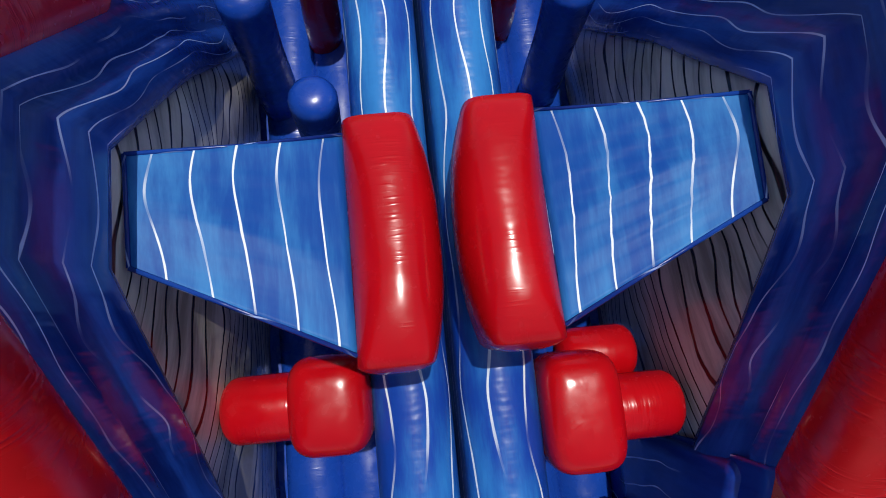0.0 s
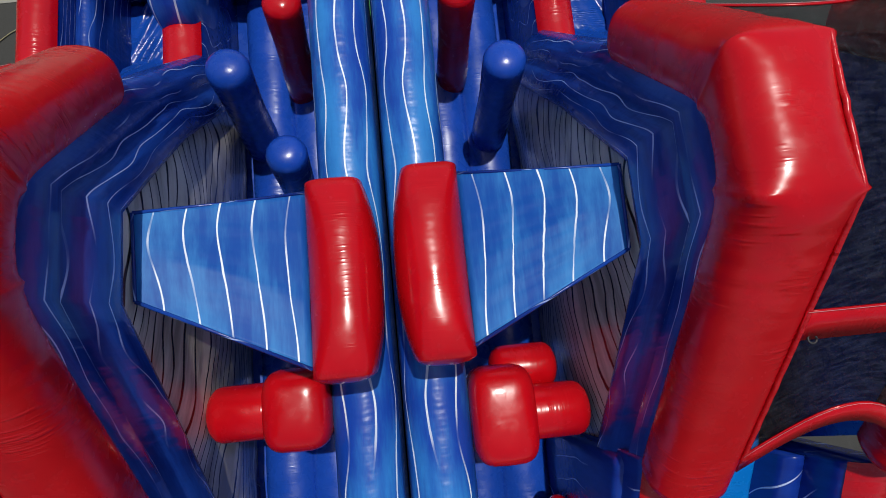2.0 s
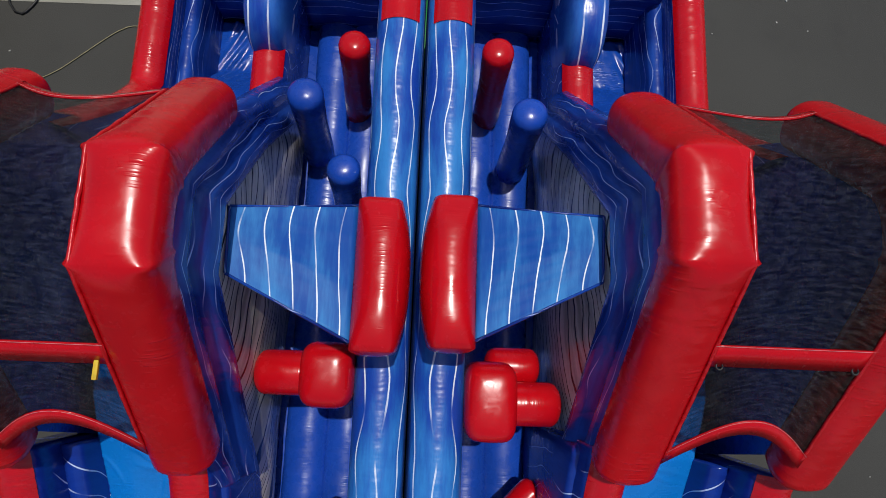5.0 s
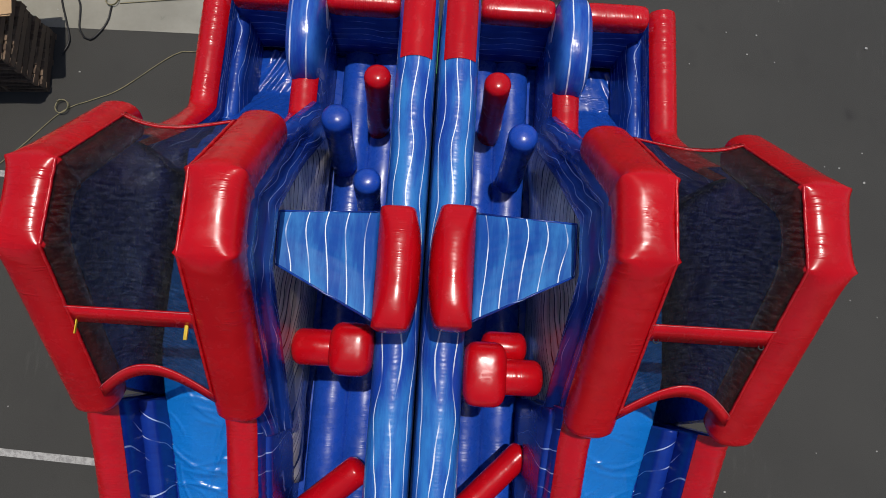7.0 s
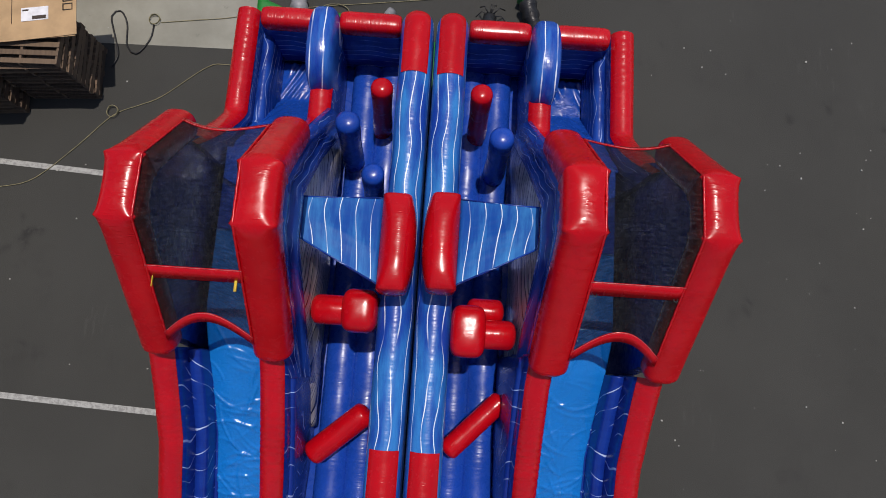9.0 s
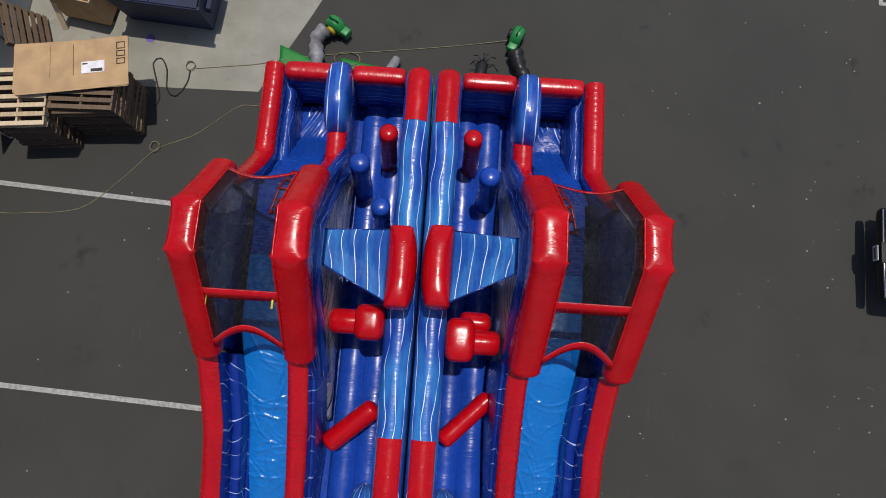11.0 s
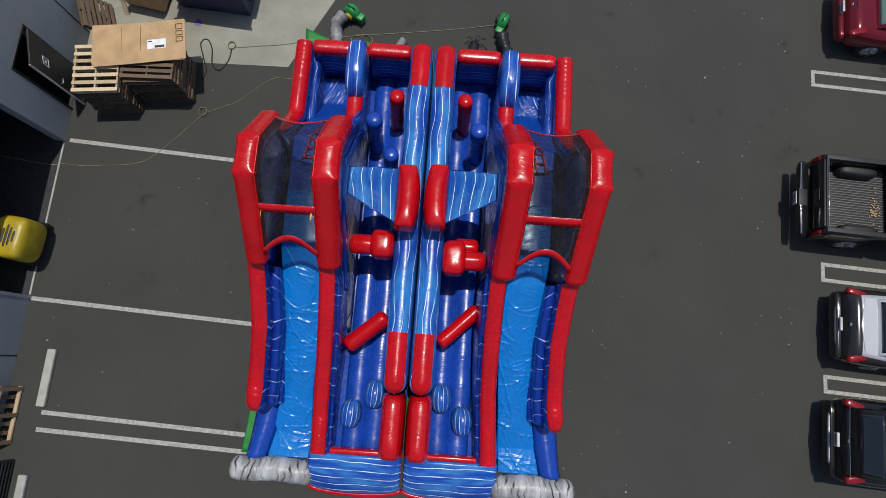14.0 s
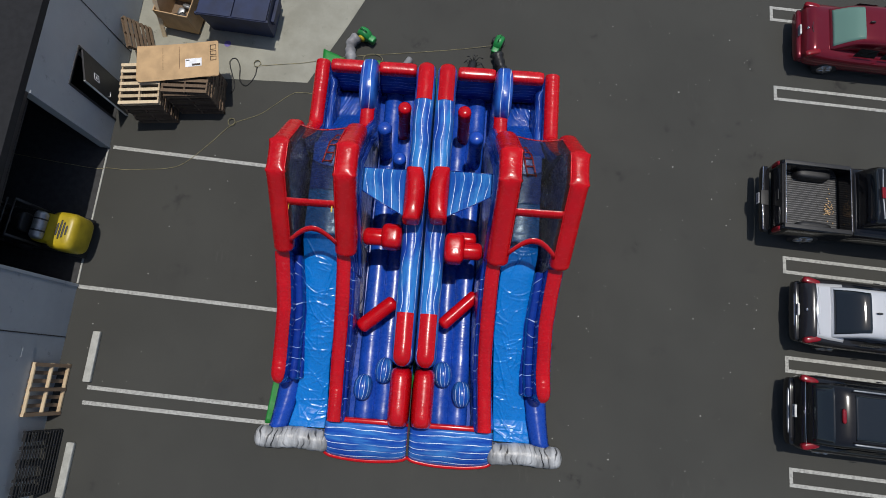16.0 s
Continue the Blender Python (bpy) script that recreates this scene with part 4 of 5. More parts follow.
panel = structure("wall_hatch", box(WX, WX + 0.008, 0.78, 1.02, 1.1, 1.5, 0.003), STUCCO, "painted-over hatch cover on the wall", "hatch")

for y0, y1, xa in ((0.26, 1.58, -8.37), (-2.58, -1.25, -8.42)):
    stop = tagged(finish("wheel_stop", box(xa - 0.1, xa + 0.1, y0, y1, 0.0, 0.11, 0.03), KERB, smooth=False),
                  "chipped whitish concrete wheel stop on the asphalt", "wheel stop", "wheel stops")

# ---- pallets and boxes ----


def pallet(m, boards=PINE, bearers=OLD_WOOD, w=1.2, d=1.0, label="pale pine shipping pallet", group="pallets"):
    p = thing("pallet", label, "pallet", m, group)
    for x in (-w / 2 + 0.03, 0, w / 2 - 0.03):
        box_part("bearer", (x - 0.02, x + 0.02, -d / 2, d / 2, 0.018, 0.11), bearers, p, bevel=0.004)
    n = 7
    for i in range(n):
        y = -d / 2 + 0.05 + (d - 0.1) * i / (n - 1)
        box_part("board", (-w / 2, w / 2, y - 0.045, y + 0.045, 0.11, 0.128), boards, p, bevel=0.003)
    for y in (-d / 2 + 0.05, 0, d / 2 - 0.05):
        box_part("bottom_board", (-w / 2, w / 2, y - 0.045, y + 0.045, 0.0, 0.018), boards, p, bevel=0.003)
    return p


stack = pallet(pose(-7.98, 8.18, 0.0, 0, 0, 6), OLD_WOOD, OLD_WOOD, 1.08, 1.16, label="weathered pallet in a tall stack", group="stacked pallets")
for i in range(1, 9):
    copy_thing(stack, pose(-7.98 + 0.02 * math.sin(i * 2.3), 8.18 + 0.02 * math.cos(i * 1.7), i * 0.129, 0, 0, 6 + 2 * math.sin(i)))
pallet(pose(-7.98, 8.18, 9 * 0.129, 0, 0, 7), PINE, PINE, 1.08, 1.2, label="pale new pallet on top of a stack", group="stacked pallets")
s2 = pallet(pose(-6.78, 8.5, 0.0, 0, 0, 5), OLD_WOOD, OLD_WOOD, 1.24, 1.0, label="weathered pallet under flattened cardboard", group="stacked pallets")
for i in range(1, 10):
    copy_thing(s2, pose(-6.78 + 0.02 * math.sin(i * 1.3), 8.5 + 0.025 * math.cos(i * 2.1), i * 0.129, 0, 0, 5 + 2 * math.sin(i * 1.9)))
for i in range(5):
    g = []
    for r in range(9):
        row = []
        for c in range(13):
            x, y = -1.08 + 2.16 * c / 12, -0.5 + 1.0 * r / 8
            row.append((x, y, 0.014 * i + (0.03 * (x / 1.08) ** 2 - 0.05 * max(0, -y - 0.3)) * (1 if i == 4 else 0.6)))
        g.append(row)
    sh = tagged(finish("cardboard_sheet", sheet(g, 0.008), CARDBOARD, smooth=False), "flattened brown cardboard carton lying on pallets", "cardboard", "cardboard sheets")
    sh.matrix_world = pose(-7.08 + 0.02 * i, 8.9 - 0.015 * i, 1.335, 0, 0, 10 + 1.5 * math.sin(i * 2))
    if i == 4:
        for x0, x1, y0, y1, mt, nm in ((0.18, 0.62, -0.18, 0.06, LABEL_WHITE, "label"), (0.36, 0.58, -0.16, -0.1, INK, "print_bar"), (0.2, 0.3, 0.0, 0.03, INK, "print_bar"),
                                       (0.86, 1.02, 0.26, 0.4, INK, "print_mark"), (0.86, 1.02, 0.1, 0.22, INK, "print_mark"), (0.86, 1.02, -0.06, 0.06, INK, "print_mark")):
            z = 0.014 * i + 0.03 * ((x0 + x1) / 2 / 1.08) ** 2
            lift = 0.012 if mt is INK else 0.008
            if nm == "print_mark":
                b = bmesh.new()
                for a0, a1, b0, b1 in ((x0, x1, y0, y0 + 0.012), (x0, x1, y1 - 0.012, y1), (x0, x0 + 0.012, y0, y1), (x1 - 0.012, x1, y0, y1)):
                    box(a0, a1, b0, b1, z + 0.002, z + lift, 0, b)
                part(nm, b, mt, sh, smooth=False)
            else:
                box_part(nm, (x0, x1, y0, y1, z + 0.002, z + lift), mt, sh, bevel=0)
        for x in (-0.42, 0.02):
            box_part("fold_line", (x, x + 0.006, -0.2, 0.45, 0.056, 0.066), OLD_WOOD, sh, bevel=0)
pallet(pose(-8.85, 9.98, 0.42, 62, 0, 112), OLD_WOOD, OLD_WOOD, 1.0, 0.9, label="grey weathered pallet leaning on the wall", group="leaning pallets")
pallet(pose(-8.98, 0.02, 0.56, 0, 259, 0), OLD_WOOD, PINE, 1.1, 1.3, label="wooden pallet leaning upright against the wall", group="leaning pallets")
bp = thing("plastic_pallet", "black plastic grid pallet leaning against the wall", "pallet", pose(-8.93, -1.72, 0.52, 0, 76, 0), "leaning pallets")
for i in range(13):
    x = -0.5 + i / 12
    box_part("slat", (x - 0.012, x + 0.012, -0.75, 0.75, 0.06, 0.1), BLACK_PLASTIC, bp, bevel=0.003)
for i in range(5):
    y = -0.74 + 1.48 * i / 4
    box_part("cross_bar", (-0.52, 0.52, y - 0.03, y + 0.03, 0.0, 0.07), BLACK_PLASTIC, bp, bevel=0.004)
for x in (-0.36, 0, 0.36):
    for y in (-0.6, 0, 0.6):
        box_part("foot", (x - 0.09, x + 0.09, y - 0.09, y + 0.09, -0.06, 0.06), BLACK_PLASTIC, bp, bevel=0.01)

board = tagged(finish("plank", box(-0.06, 0.06, -0.02, 0.02, 0.0, 1.5, 0.004), PINE, smooth=False), "pale timber plank leaning beside the crate", "plank")
board.matrix_world = pose(-8.32, 10.35, 0.0, -24, 6, 0)
crate = thing("wooden_crate", "open plywood crate on a pallet by the wall", "crate", pose(-7.72, 11.0, 0, 0, 0, -8) @ Matrix.Diagonal((0.86, 0.95, 1.0, 1.0)))
for x0, x1, y0, y1 in ((-0.6, 0.6, -0.5, -0.47), (-0.6, 0.6, 0.47, 0.5), (-0.6, -0.57, -0.47, 0.47), (0.57, 0.6, -0.47, 0.47)):
    box_part("side_panel", (x0, x1, y0, y1, 0.12, 0.95), CARDBOARD, crate, bevel=0.004)
box_part("bottom", (-0.58, 0.58, -0.48, 0.48, 0.12, 0.15), OLD_WOOD, crate)
for y in (-0.4, 0, 0.4):
    box_part("skid", (-0.6, 0.6, y - 0.04, y + 0.04, 0, 0.12), OLD_WOOD, crate)
for i in range(7):
    scrap = finish("scrap", pillow((0, 0, 0), (0.28, 0.2, 0.1), (0, 0, i * 40), 0.6, 0.7, 8, 10), GREY_METAL if i % 2 else BLACK_PLASTIC)
    tagged(scrap, "dull scrap metal piece lying in the crate", "scrap", "scrap pieces")
    scrap.matrix_world = pose(-7.7 + 0.3 * math.cos(i * 2.2), 11.05 + 0.22 * math.sin(i * 2.9), 0.2 + 0.055 * (i // 3), 8 * i, 5, 30 * i)

bin_ = thing("dumpster", "navy blue steel waste container on the concrete", "dumpster", pose(-5.92, 11.12, 0, 0, 0, -3))
tub = bmesh.new()
loft([[(-1.0 * k, -0.62 * j, z), (1.0 * k, -0.62 * j, z), (1.0 * k, 0.7 * j, z), (-1.0 * k, 0.7 * j, z)] for k, j, z in ((0.92, 0.8, 0.1), (0.95, 0.9, 0.6), (1.0, 1.0, 1.1))], True, True, tub)
part("tub", tub, NAVY_STEEL, bin_, smooth=False)
box_part("rim", (-1.05, 1.05, -0.68, -0.6, 1.06, 1.14), NAVY_STEEL, bin_)
for x in (-0.5, 0.5):
    box_part("lid", (x - 0.49, x + 0.49, -0.66, 0.72, 1.13, 1.17), NAVY_STEEL, bin_, bevel=0.015)
    box_part("side_pocket", (x * 2.04 - 0.05, x * 2.04 + 0.05, -0.4, 0.4, 0.6, 0.78), NAVY_STEEL, bin_)
for x in (-0.8, 0.8):
    for y in (-0.4, 0.45):
        part("caster", tube([(x - 0.03, y, 0.08), (x + 0.03, y, 0.08)], 0.08, 14), RUBBER, bin_)
spot = bmesh.new()
bmesh.ops.create_circle(spot, cap_ends=True, segments=20, radius=0.1)
spot = tagged(finish("paint_spot", spot, PURPLE_PAINT, smooth=False), "round purple spray-paint spot on concrete", "paint mark", kind="structure")
spot.location = (-6.42, 10.3, 0.011)

# ---- forklift in the doorway ----
fl = thing("forklift", "yellow and grey forklift parked in the dark doorway", "forklift", pose(-9.62, 4.04, 0, 0, 0, -4))
part("counterweight", pillow((0.36, 0.0, 0.72), (0.76, 1.0, 0.9), (0, 0, 0), 0.4, 0.5), YELLOW_PAINT, fl, "yellow rounded counterweight")
part("hood", pillow((-0.05, 0.0, 0.98), (0.7, 0.78, 0.4), (0, 0, 0), 0.4, 0.4), YELLOW_PAINT, fl)
for x, w in ((0.30, 0.34), (0.38, 0.52), (0.46, 0.42), (0.54, 0.26)):
    part("decal_bar", pillow((x, 0.0, 1.176 - max(0, x - 0.5) * 0.2), (0.05, w, 0.02), (0, 8, 0), 0.4, 0.6, 8, 14), BLACK_PLASTIC, fl, "dark decal")
part("gas_tank", tube([(-0.06, -0.28, 1.34), (-0.06, -0.12, 1.34), (-0.06, 0.12, 1.34), (-0.06, 0.28, 1.34)], 0.16, 18, dome=True), GREY_METAL, fl, "grey gas cylinder")
for y in (-0.15, 0.15):
    part("tank_strap", tube([(-0.06, y - 0.02, 1.34), (-0.06, y + 0.02, 1.34)], 0.166, 18), DARK_STEEL, fl)
part("seat", pillow((-0.55, 0, 1.2), (0.5, 0.5, 0.2), (0, 0, 0), 0.5, 0.5), BLACK_PLASTIC, fl)
part("backrest", pillow((-0.35, 0, 1.45), (0.14, 0.48, 0.5), (0, 10, 0), 0.5, 0.5), BLACK_PLASTIC, fl)
for x, y in ((-0.3, -0.45), (-0.3, 0.45), (-1.3, -0.45), (-1.3, 0.45)):
    part("guard_post", tube([(x, y, 0.6), (x, y, 2.05)], 0.035, 10), DARK_STEEL, fl)
for i in range(6):
    x = -1.3 + i * 0.2
    part("guard_bar", tube([(x, -0.45, 2.05), (x, 0.45, 2.05)], 0.022, 8), DARK_STEEL, fl)
box_part("chassis", (-1.4, 0.3, -0.48, 0.48, 0.25, 0.75), DARK_STEEL, fl, bevel=0.04)
part("steering_wheel", tube([(-1.05 + 0.16 * math.cos(a), 0.16 * math.sin(a), 1.25) for a in np.linspace(0, 6.28, 20)], 0.015, 8), BLACK_PLASTIC, fl)
for y in (-0.3, 0.3):
    box_part("mast_rail", (-1.6, -1.5, y - 0.05, y + 0.05, 0.1, 2.1), DARK_STEEL, fl)
    box_part("fork", (-2.6, -1.6, y - 0.05, y + 0.05, 0.08, 0.13), DARK_STEEL, fl)
for x, y, r in ((0.35, -0.42, 0.25), (0.35, 0.42, 0.25), (-1.15, -0.46, 0.3), (-1.15, 0.46, 0.3)):
    part("tyre", tube([(x, y - 0.1, r), (x, y + 0.1, r)], r, 20), RUBBER, fl)


# ---- blowers, hoses, cords, tarps ----
def blower(x, y, turn, hose, grey):
    b = thing("air_blower", "green plastic air blower lying on the ground", "blower", pose(x, y, 0, 0, 0, turn), "air blowers")
    part("drum", tube([(-0.12, 0, 0.24), (-0.05, 0, 0.24), (0.05, 0, 0.24), (0.12, 0, 0.24)], [0.19, 0.22, 0.22, 0.19], 22), GREEN_PLASTIC, b)
    part("intake", tube([(0.12, 0, 0.24), (0.14, 0, 0.24)], 0.12, 18), BLACK_PLASTIC, b, "dark intake grille")
    part("outlet", box(-0.1, 0.1, -0.36, -0.05, 0.1, 0.3, 0.03), GREEN_PLASTIC, b)
    part("motor", tube([(-0.2, 0, 0.24), (-0.12, 0, 0.24)], 0.11, 16), YELLOW_PAINT if grey else BLACK_PLASTIC, b)
    part("handle", tube([(0, -0.1, 0.44), (0, -0.06, 0.53), (0, 0.08, 0.53), (0, 0.12, 0.44)], 0.018, 8), GREEN_PLASTIC, b)
    for dx in (-0.13, 0.13):
        box_part("foot", (dx - 0.02, dx + 0.02, -0.2, 0.2, 0.0, 0.05), BLACK_PLASTIC, b)
    pts = spline(hose, 0.06)
    rad = [0.15 + 0.02 * math.sin(i * 1.7) + 0.012 * math.sin(i * 0.7) for i in range(len(pts))]
    h = finish("air_hose", tube(pts, rad, 16), GREY_HOSE if grey else BLACK_HOSE)
    tagged(h, "grey and black vinyl air hose between blower and inflatable" if grey else "black vinyl air hose between blower and inflatable", "air hose", "air hoses")


BLACK_HOSE = vinyl("black_hose_vinyl", (0.03, 0.03, 0.032), 0.5, 0.4, 1.0, 20)
blower(-2.35, 10.85, 60, [(-2.55, 10.75, 0.25), (-2.72, 10.5, 0.22), (-2.68, 10.1, 0.2), (-2.62, 9.5, 0.25)], True)
blower(1.6, 10.95, -20, [(1.58, 10.6, 0.25), (1.68, 10.3, 0.22), (1.85, 9.95, 0.2), (2.05, 9.5, 0.25)], False)
hose_end = finish("air_hose", tube(spline([(-1.2, 9.5, 0.2), (-1.1, 9.9, 0.18), (-0.95, 10.25, 0.12)], 0.05), [0.13, 0.14, 0.12, 0.13, 0.12, 0.13, 0.11, 0.12, 0.1, 0.1, 0.1, 0.1, 0.1, 0.1, 0.1, 0.1, 0.1, 0.1][:len(spline([(-1.2, 9.5, 0.2), (-1.1, 9.9, 0.18), (-0.95, 10.25, 0.12)], 0.05))], 14), GREY_HOSE)
tagged(hose_end, "short tied-off grey vinyl hose end behind the inflatable", "air hose", "air hoses")
tie = finish("tied_hose", tube(spline([(0.8, 9.5, 0.2), (0.85, 9.9, 0.25), (0.9, 10.25, 0.2)], 0.06), 0.13, 14), BLACK_HOSE)
tagged(tie, "black tied-off hose with loose ends behind inflatable", "air hose", "air hoses")
rnd = random.Random(4)
for i in range(7):
    a = rnd.uniform(0, 6.28)
    l = rnd.uniform(0.2, 0.45)
    part("loose_end", tube([(0.9, 10.25, 0.22), (0.9 + l * 0.6 * math.cos(a), 10.3 + l * 0.5 * math.sin(a), 0.35), (0.9 + l * math.cos(a), 10.3 + l * math.sin(a), 0.2)], 0.012, 6), CORD_BLACK, tie)


def cord(name, pts, material, label, r=0.007):
    tagged(finish(name, tube(spline(pts, 0.1), r, 6), material), label, "cord", "cords")


Z = 0.014
cord("extension_cord", [(-12.0, 6.3, Z + 0.01), (-9.6, 6.08, Z + 0.012), (-9.14, 6.12, Z + 0.006), (-8.6, 6.12, Z), (-8.1, 6.18, Z), (-7.5, 6.26, Z), (-7.01, 6.46, Z), (-6.4, 7.1, Z), (-5.86, 7.75, Z), (-5.4, 8.0, Z), (-5.02, 8.21, Z), (-4.3, 8.85, Z), (-3.96, 8.94, Z), (-3.5, 8.92, Z)],
     CORD_YELLOW, "thin yellowish extension cord across the asphalt")
cord("cord_coil", [(-5.86 + 0.10 * math.cos(a), 7.82 + 0.11 * math.sin(a), Z + 0.012 + 0.003 * a) for a in np.linspace(0, 15, 40)], CORD_YELLOW, "small loose coil of yellow cord")
cord("black_cord", [(-6.05, 8.7, Z + 0.006), (-5.98, 8.95, Z + 0.006), (-6.1, 9.3, Z + 0.006), (-6.25, 9.72, Z + 0.006), (-6.1, 9.85, Z + 0.006), (-5.93, 9.6, Z + 0.006), (-5.85, 9.15, Z + 0.006), (-5.65, 9.0, Z + 0.006), (-5.45, 9.3, Z + 0.006), (-5.42, 9.62, Z + 0.006)],
     CORD_BLACK, "black cable lying in a loop on concrete", 0.016)
cord("cord_coil", [(-5.42 + 0.10 * math.cos(a), 9.72 + 0.10 * math.sin(a), Z + 0.012 + 0.003 * a) for a in np.linspace(0, 15, 40)], CORD_YELLOW, "small loose coil of yellow cord")
cord("extension_cord", [(-5.3, 9.68, Z + 0.006), (-4.6, 9.8, Z + 0.006), (-4.02, 9.9, Z + 0.006), (-3.3, 10.1, Z + 0.006), (-2.3, 10.3, Z + 0.006), (-1.47, 10.44, Z), (-0.5, 10.6, Z), (0.6, 10.8, Z), (1.5, 10.98, 0.05)], CORD_YELLOW, "yellow cord running behind the inflatable")
cord("cord_coil", [(-2.05 + 0.28 * math.cos(a), 10.2 + 0.16 * math.sin(a), Z + 0.008 + 0.002 * a) for a in np.linspace(0, 14, 40)], CORD_YELLOW, "loose coil of yellow cord by a blower")


def tarp(pts, label):
    bm = bmesh.new()
    uv = bm.loops.layers.uv.verify()
    n = len(pts[0])
    g = [[(x, y, 0.014 + 0.02 * abs(math.sin(x * 5 + y * 7))) for x, y in r] for r in pts]
    tagged(finish("ground_tarp", sheet(g, 0.008, bm), GREEN_TARP), label, "tarp", "ground tarps")


def grid2(a, b, c, d, n=10):
    a, b, c, d = (Vector(p) for p in (a, b, c, d))
    return [[tuple(a.lerp(b, j / n).lerp(d.lerp(c, j / n), i / n)) for j in range(n + 1)] for i in range(n + 1)]


tarp(grid2((-3.55, 10.4), (-2.6, 10.05), (-2.6, 9.5), (-3.5, 9.5)), "bright green ground tarp edge behind the inflatable")
tarp(grid2((-2.2, 10.22), (-1.1, 10.05), (-1.1, 9.5), (-2.2, 9.5)), "bright green ground tarp edge behind the inflatable")
tarp(grid2((-0.45, 9.75), (0.25, 9.75), (0.3, 0.9), (-0.1, 0.9), 16), "green tarp showing in the gap between the units")
tarp(grid2((-3.52, 0.95), (-3.35, 0.95), (-3.25, -0.32), (-3.60, -0.32)), "bright green ground tarp edge beside the slide")

# litter
litter = bmesh.new()
rnd = random.Random(11)
for i in range(170):
    x, y = rnd.uniform(3.8, 9.6) if i % 4 else rnd.uniform(-9, -3.8), rnd.uniform(-4, 15)
    s = rnd.uniform(0.005, 0.014) * (1.6 if i % 11 == 0 else 1)
    box(x - s, x + s * rnd.uniform(0.3, 1), y - s, y + s * rnd.uniform(0.3, 1), 0.0, s * 0.7, 0, litter)
for x, y in ((4.33, 3.18), (7.93, 7.93), (9.03, 3.29), (9.06, 10.95), (7.4, 3.4), (7.6, 0.9)):
    box(x - 0.014, x + 0.014, y - 0.012, y + 0.014, 0.0, 0.014, 0, litter)
tagged(finish("litter", litter, KERB, smooth=False), "tiny pale stones and scraps on the asphalt", "litter", kind="stuff")


# ---- parked vehicles ----
def ring_section(x, hw, z0, z1, e=0.45, n=28, y0=0.0):
    pw = lambda c: math.copysign(abs(c) ** e, c)
    return [(x, y0 + hw * pw(math.cos(2 * math.pi * k / n)), (z0 + z1) / 2 + (z1 - z0) / 2 * pw(math.sin(2 * math.pi * k / n))) for k in range(n)]


def wheel(car, x, y, r=0.32, w=0.2):
    s = 1 if y > 0 else -1
    t = part("wheel", tube([(x, y - w / 2, r), (x, y - w * 0.4, r), (x, y + w * 0.4, r), (x, y + w / 2, r)], [r * 0.9, r, r, r * 0.9], 26), RUBBER, car)
    part("rim", tube([(x, y + s * w * 0.42, r), (x, y + s * (w * 0.5 + 0.012), r)], [r * 0.66, r * 0.6], 22), ALLOY, t, "alloy rim")
    for k in range(5):
        a = k * 2 * math.pi / 5
        part("spoke", tube([(x, y + s * (w * 0.5 + 0.014), r), (x + r * 0.56 * math.cos(a), y + s * (w * 0.5 + 0.014), r + r * 0.56 * math.sin(a))], 0.03, 6), ALLOY, t)


def top_patch(car, name, stations, x0, x1, f0, f1, material, e=0.36, lift=0.01):
    """A pane or panel laid on a cabin's upper skin between two places along it; f0, f1: its share of the half width at its ends."""
    rows = []
    for x, hw, z0, z1 in spline(stations, 0.05):
        if x0 <= x <= x1:
            f = f0 + (f1 - f0) * (x - x0) / (x1 - x0)
            row = []
            for j in range(13):
                q = -f + 2 * f * j / 12
                row.append((x, q * hw, (z0 + z1) / 2 + (z1 - z0) / 2 * (1 - abs(q) ** (2 / e)) ** (e / 2) + lift))
            rows.append(row)
    return part(name, sheet(rows, 0.012), material, car)


def glass_patch(car, name, pts, material, nx=8, ny=8, lift=0.012):
    """A curved pane over four corners, bowed outwards."""
    a, b, c, d = (Vector(p) for p in pts)
    nrm = (b - a).cross(d - a).normalized()
    if nrm.z < 0:
        nrm = -nrm
    g = []
    for i in range(ny + 1):
        v = i / ny
        g.append([a.lerp(b, j / nx).lerp(d.lerp(c, j / nx), v) + nrm * (lift + 0.035 * math.sin(math.pi * j / nx) + 0.01 * math.sin(math.pi * v)) for j in range(nx + 1)])
    return part(name, sheet(g, 0.008), material, car)


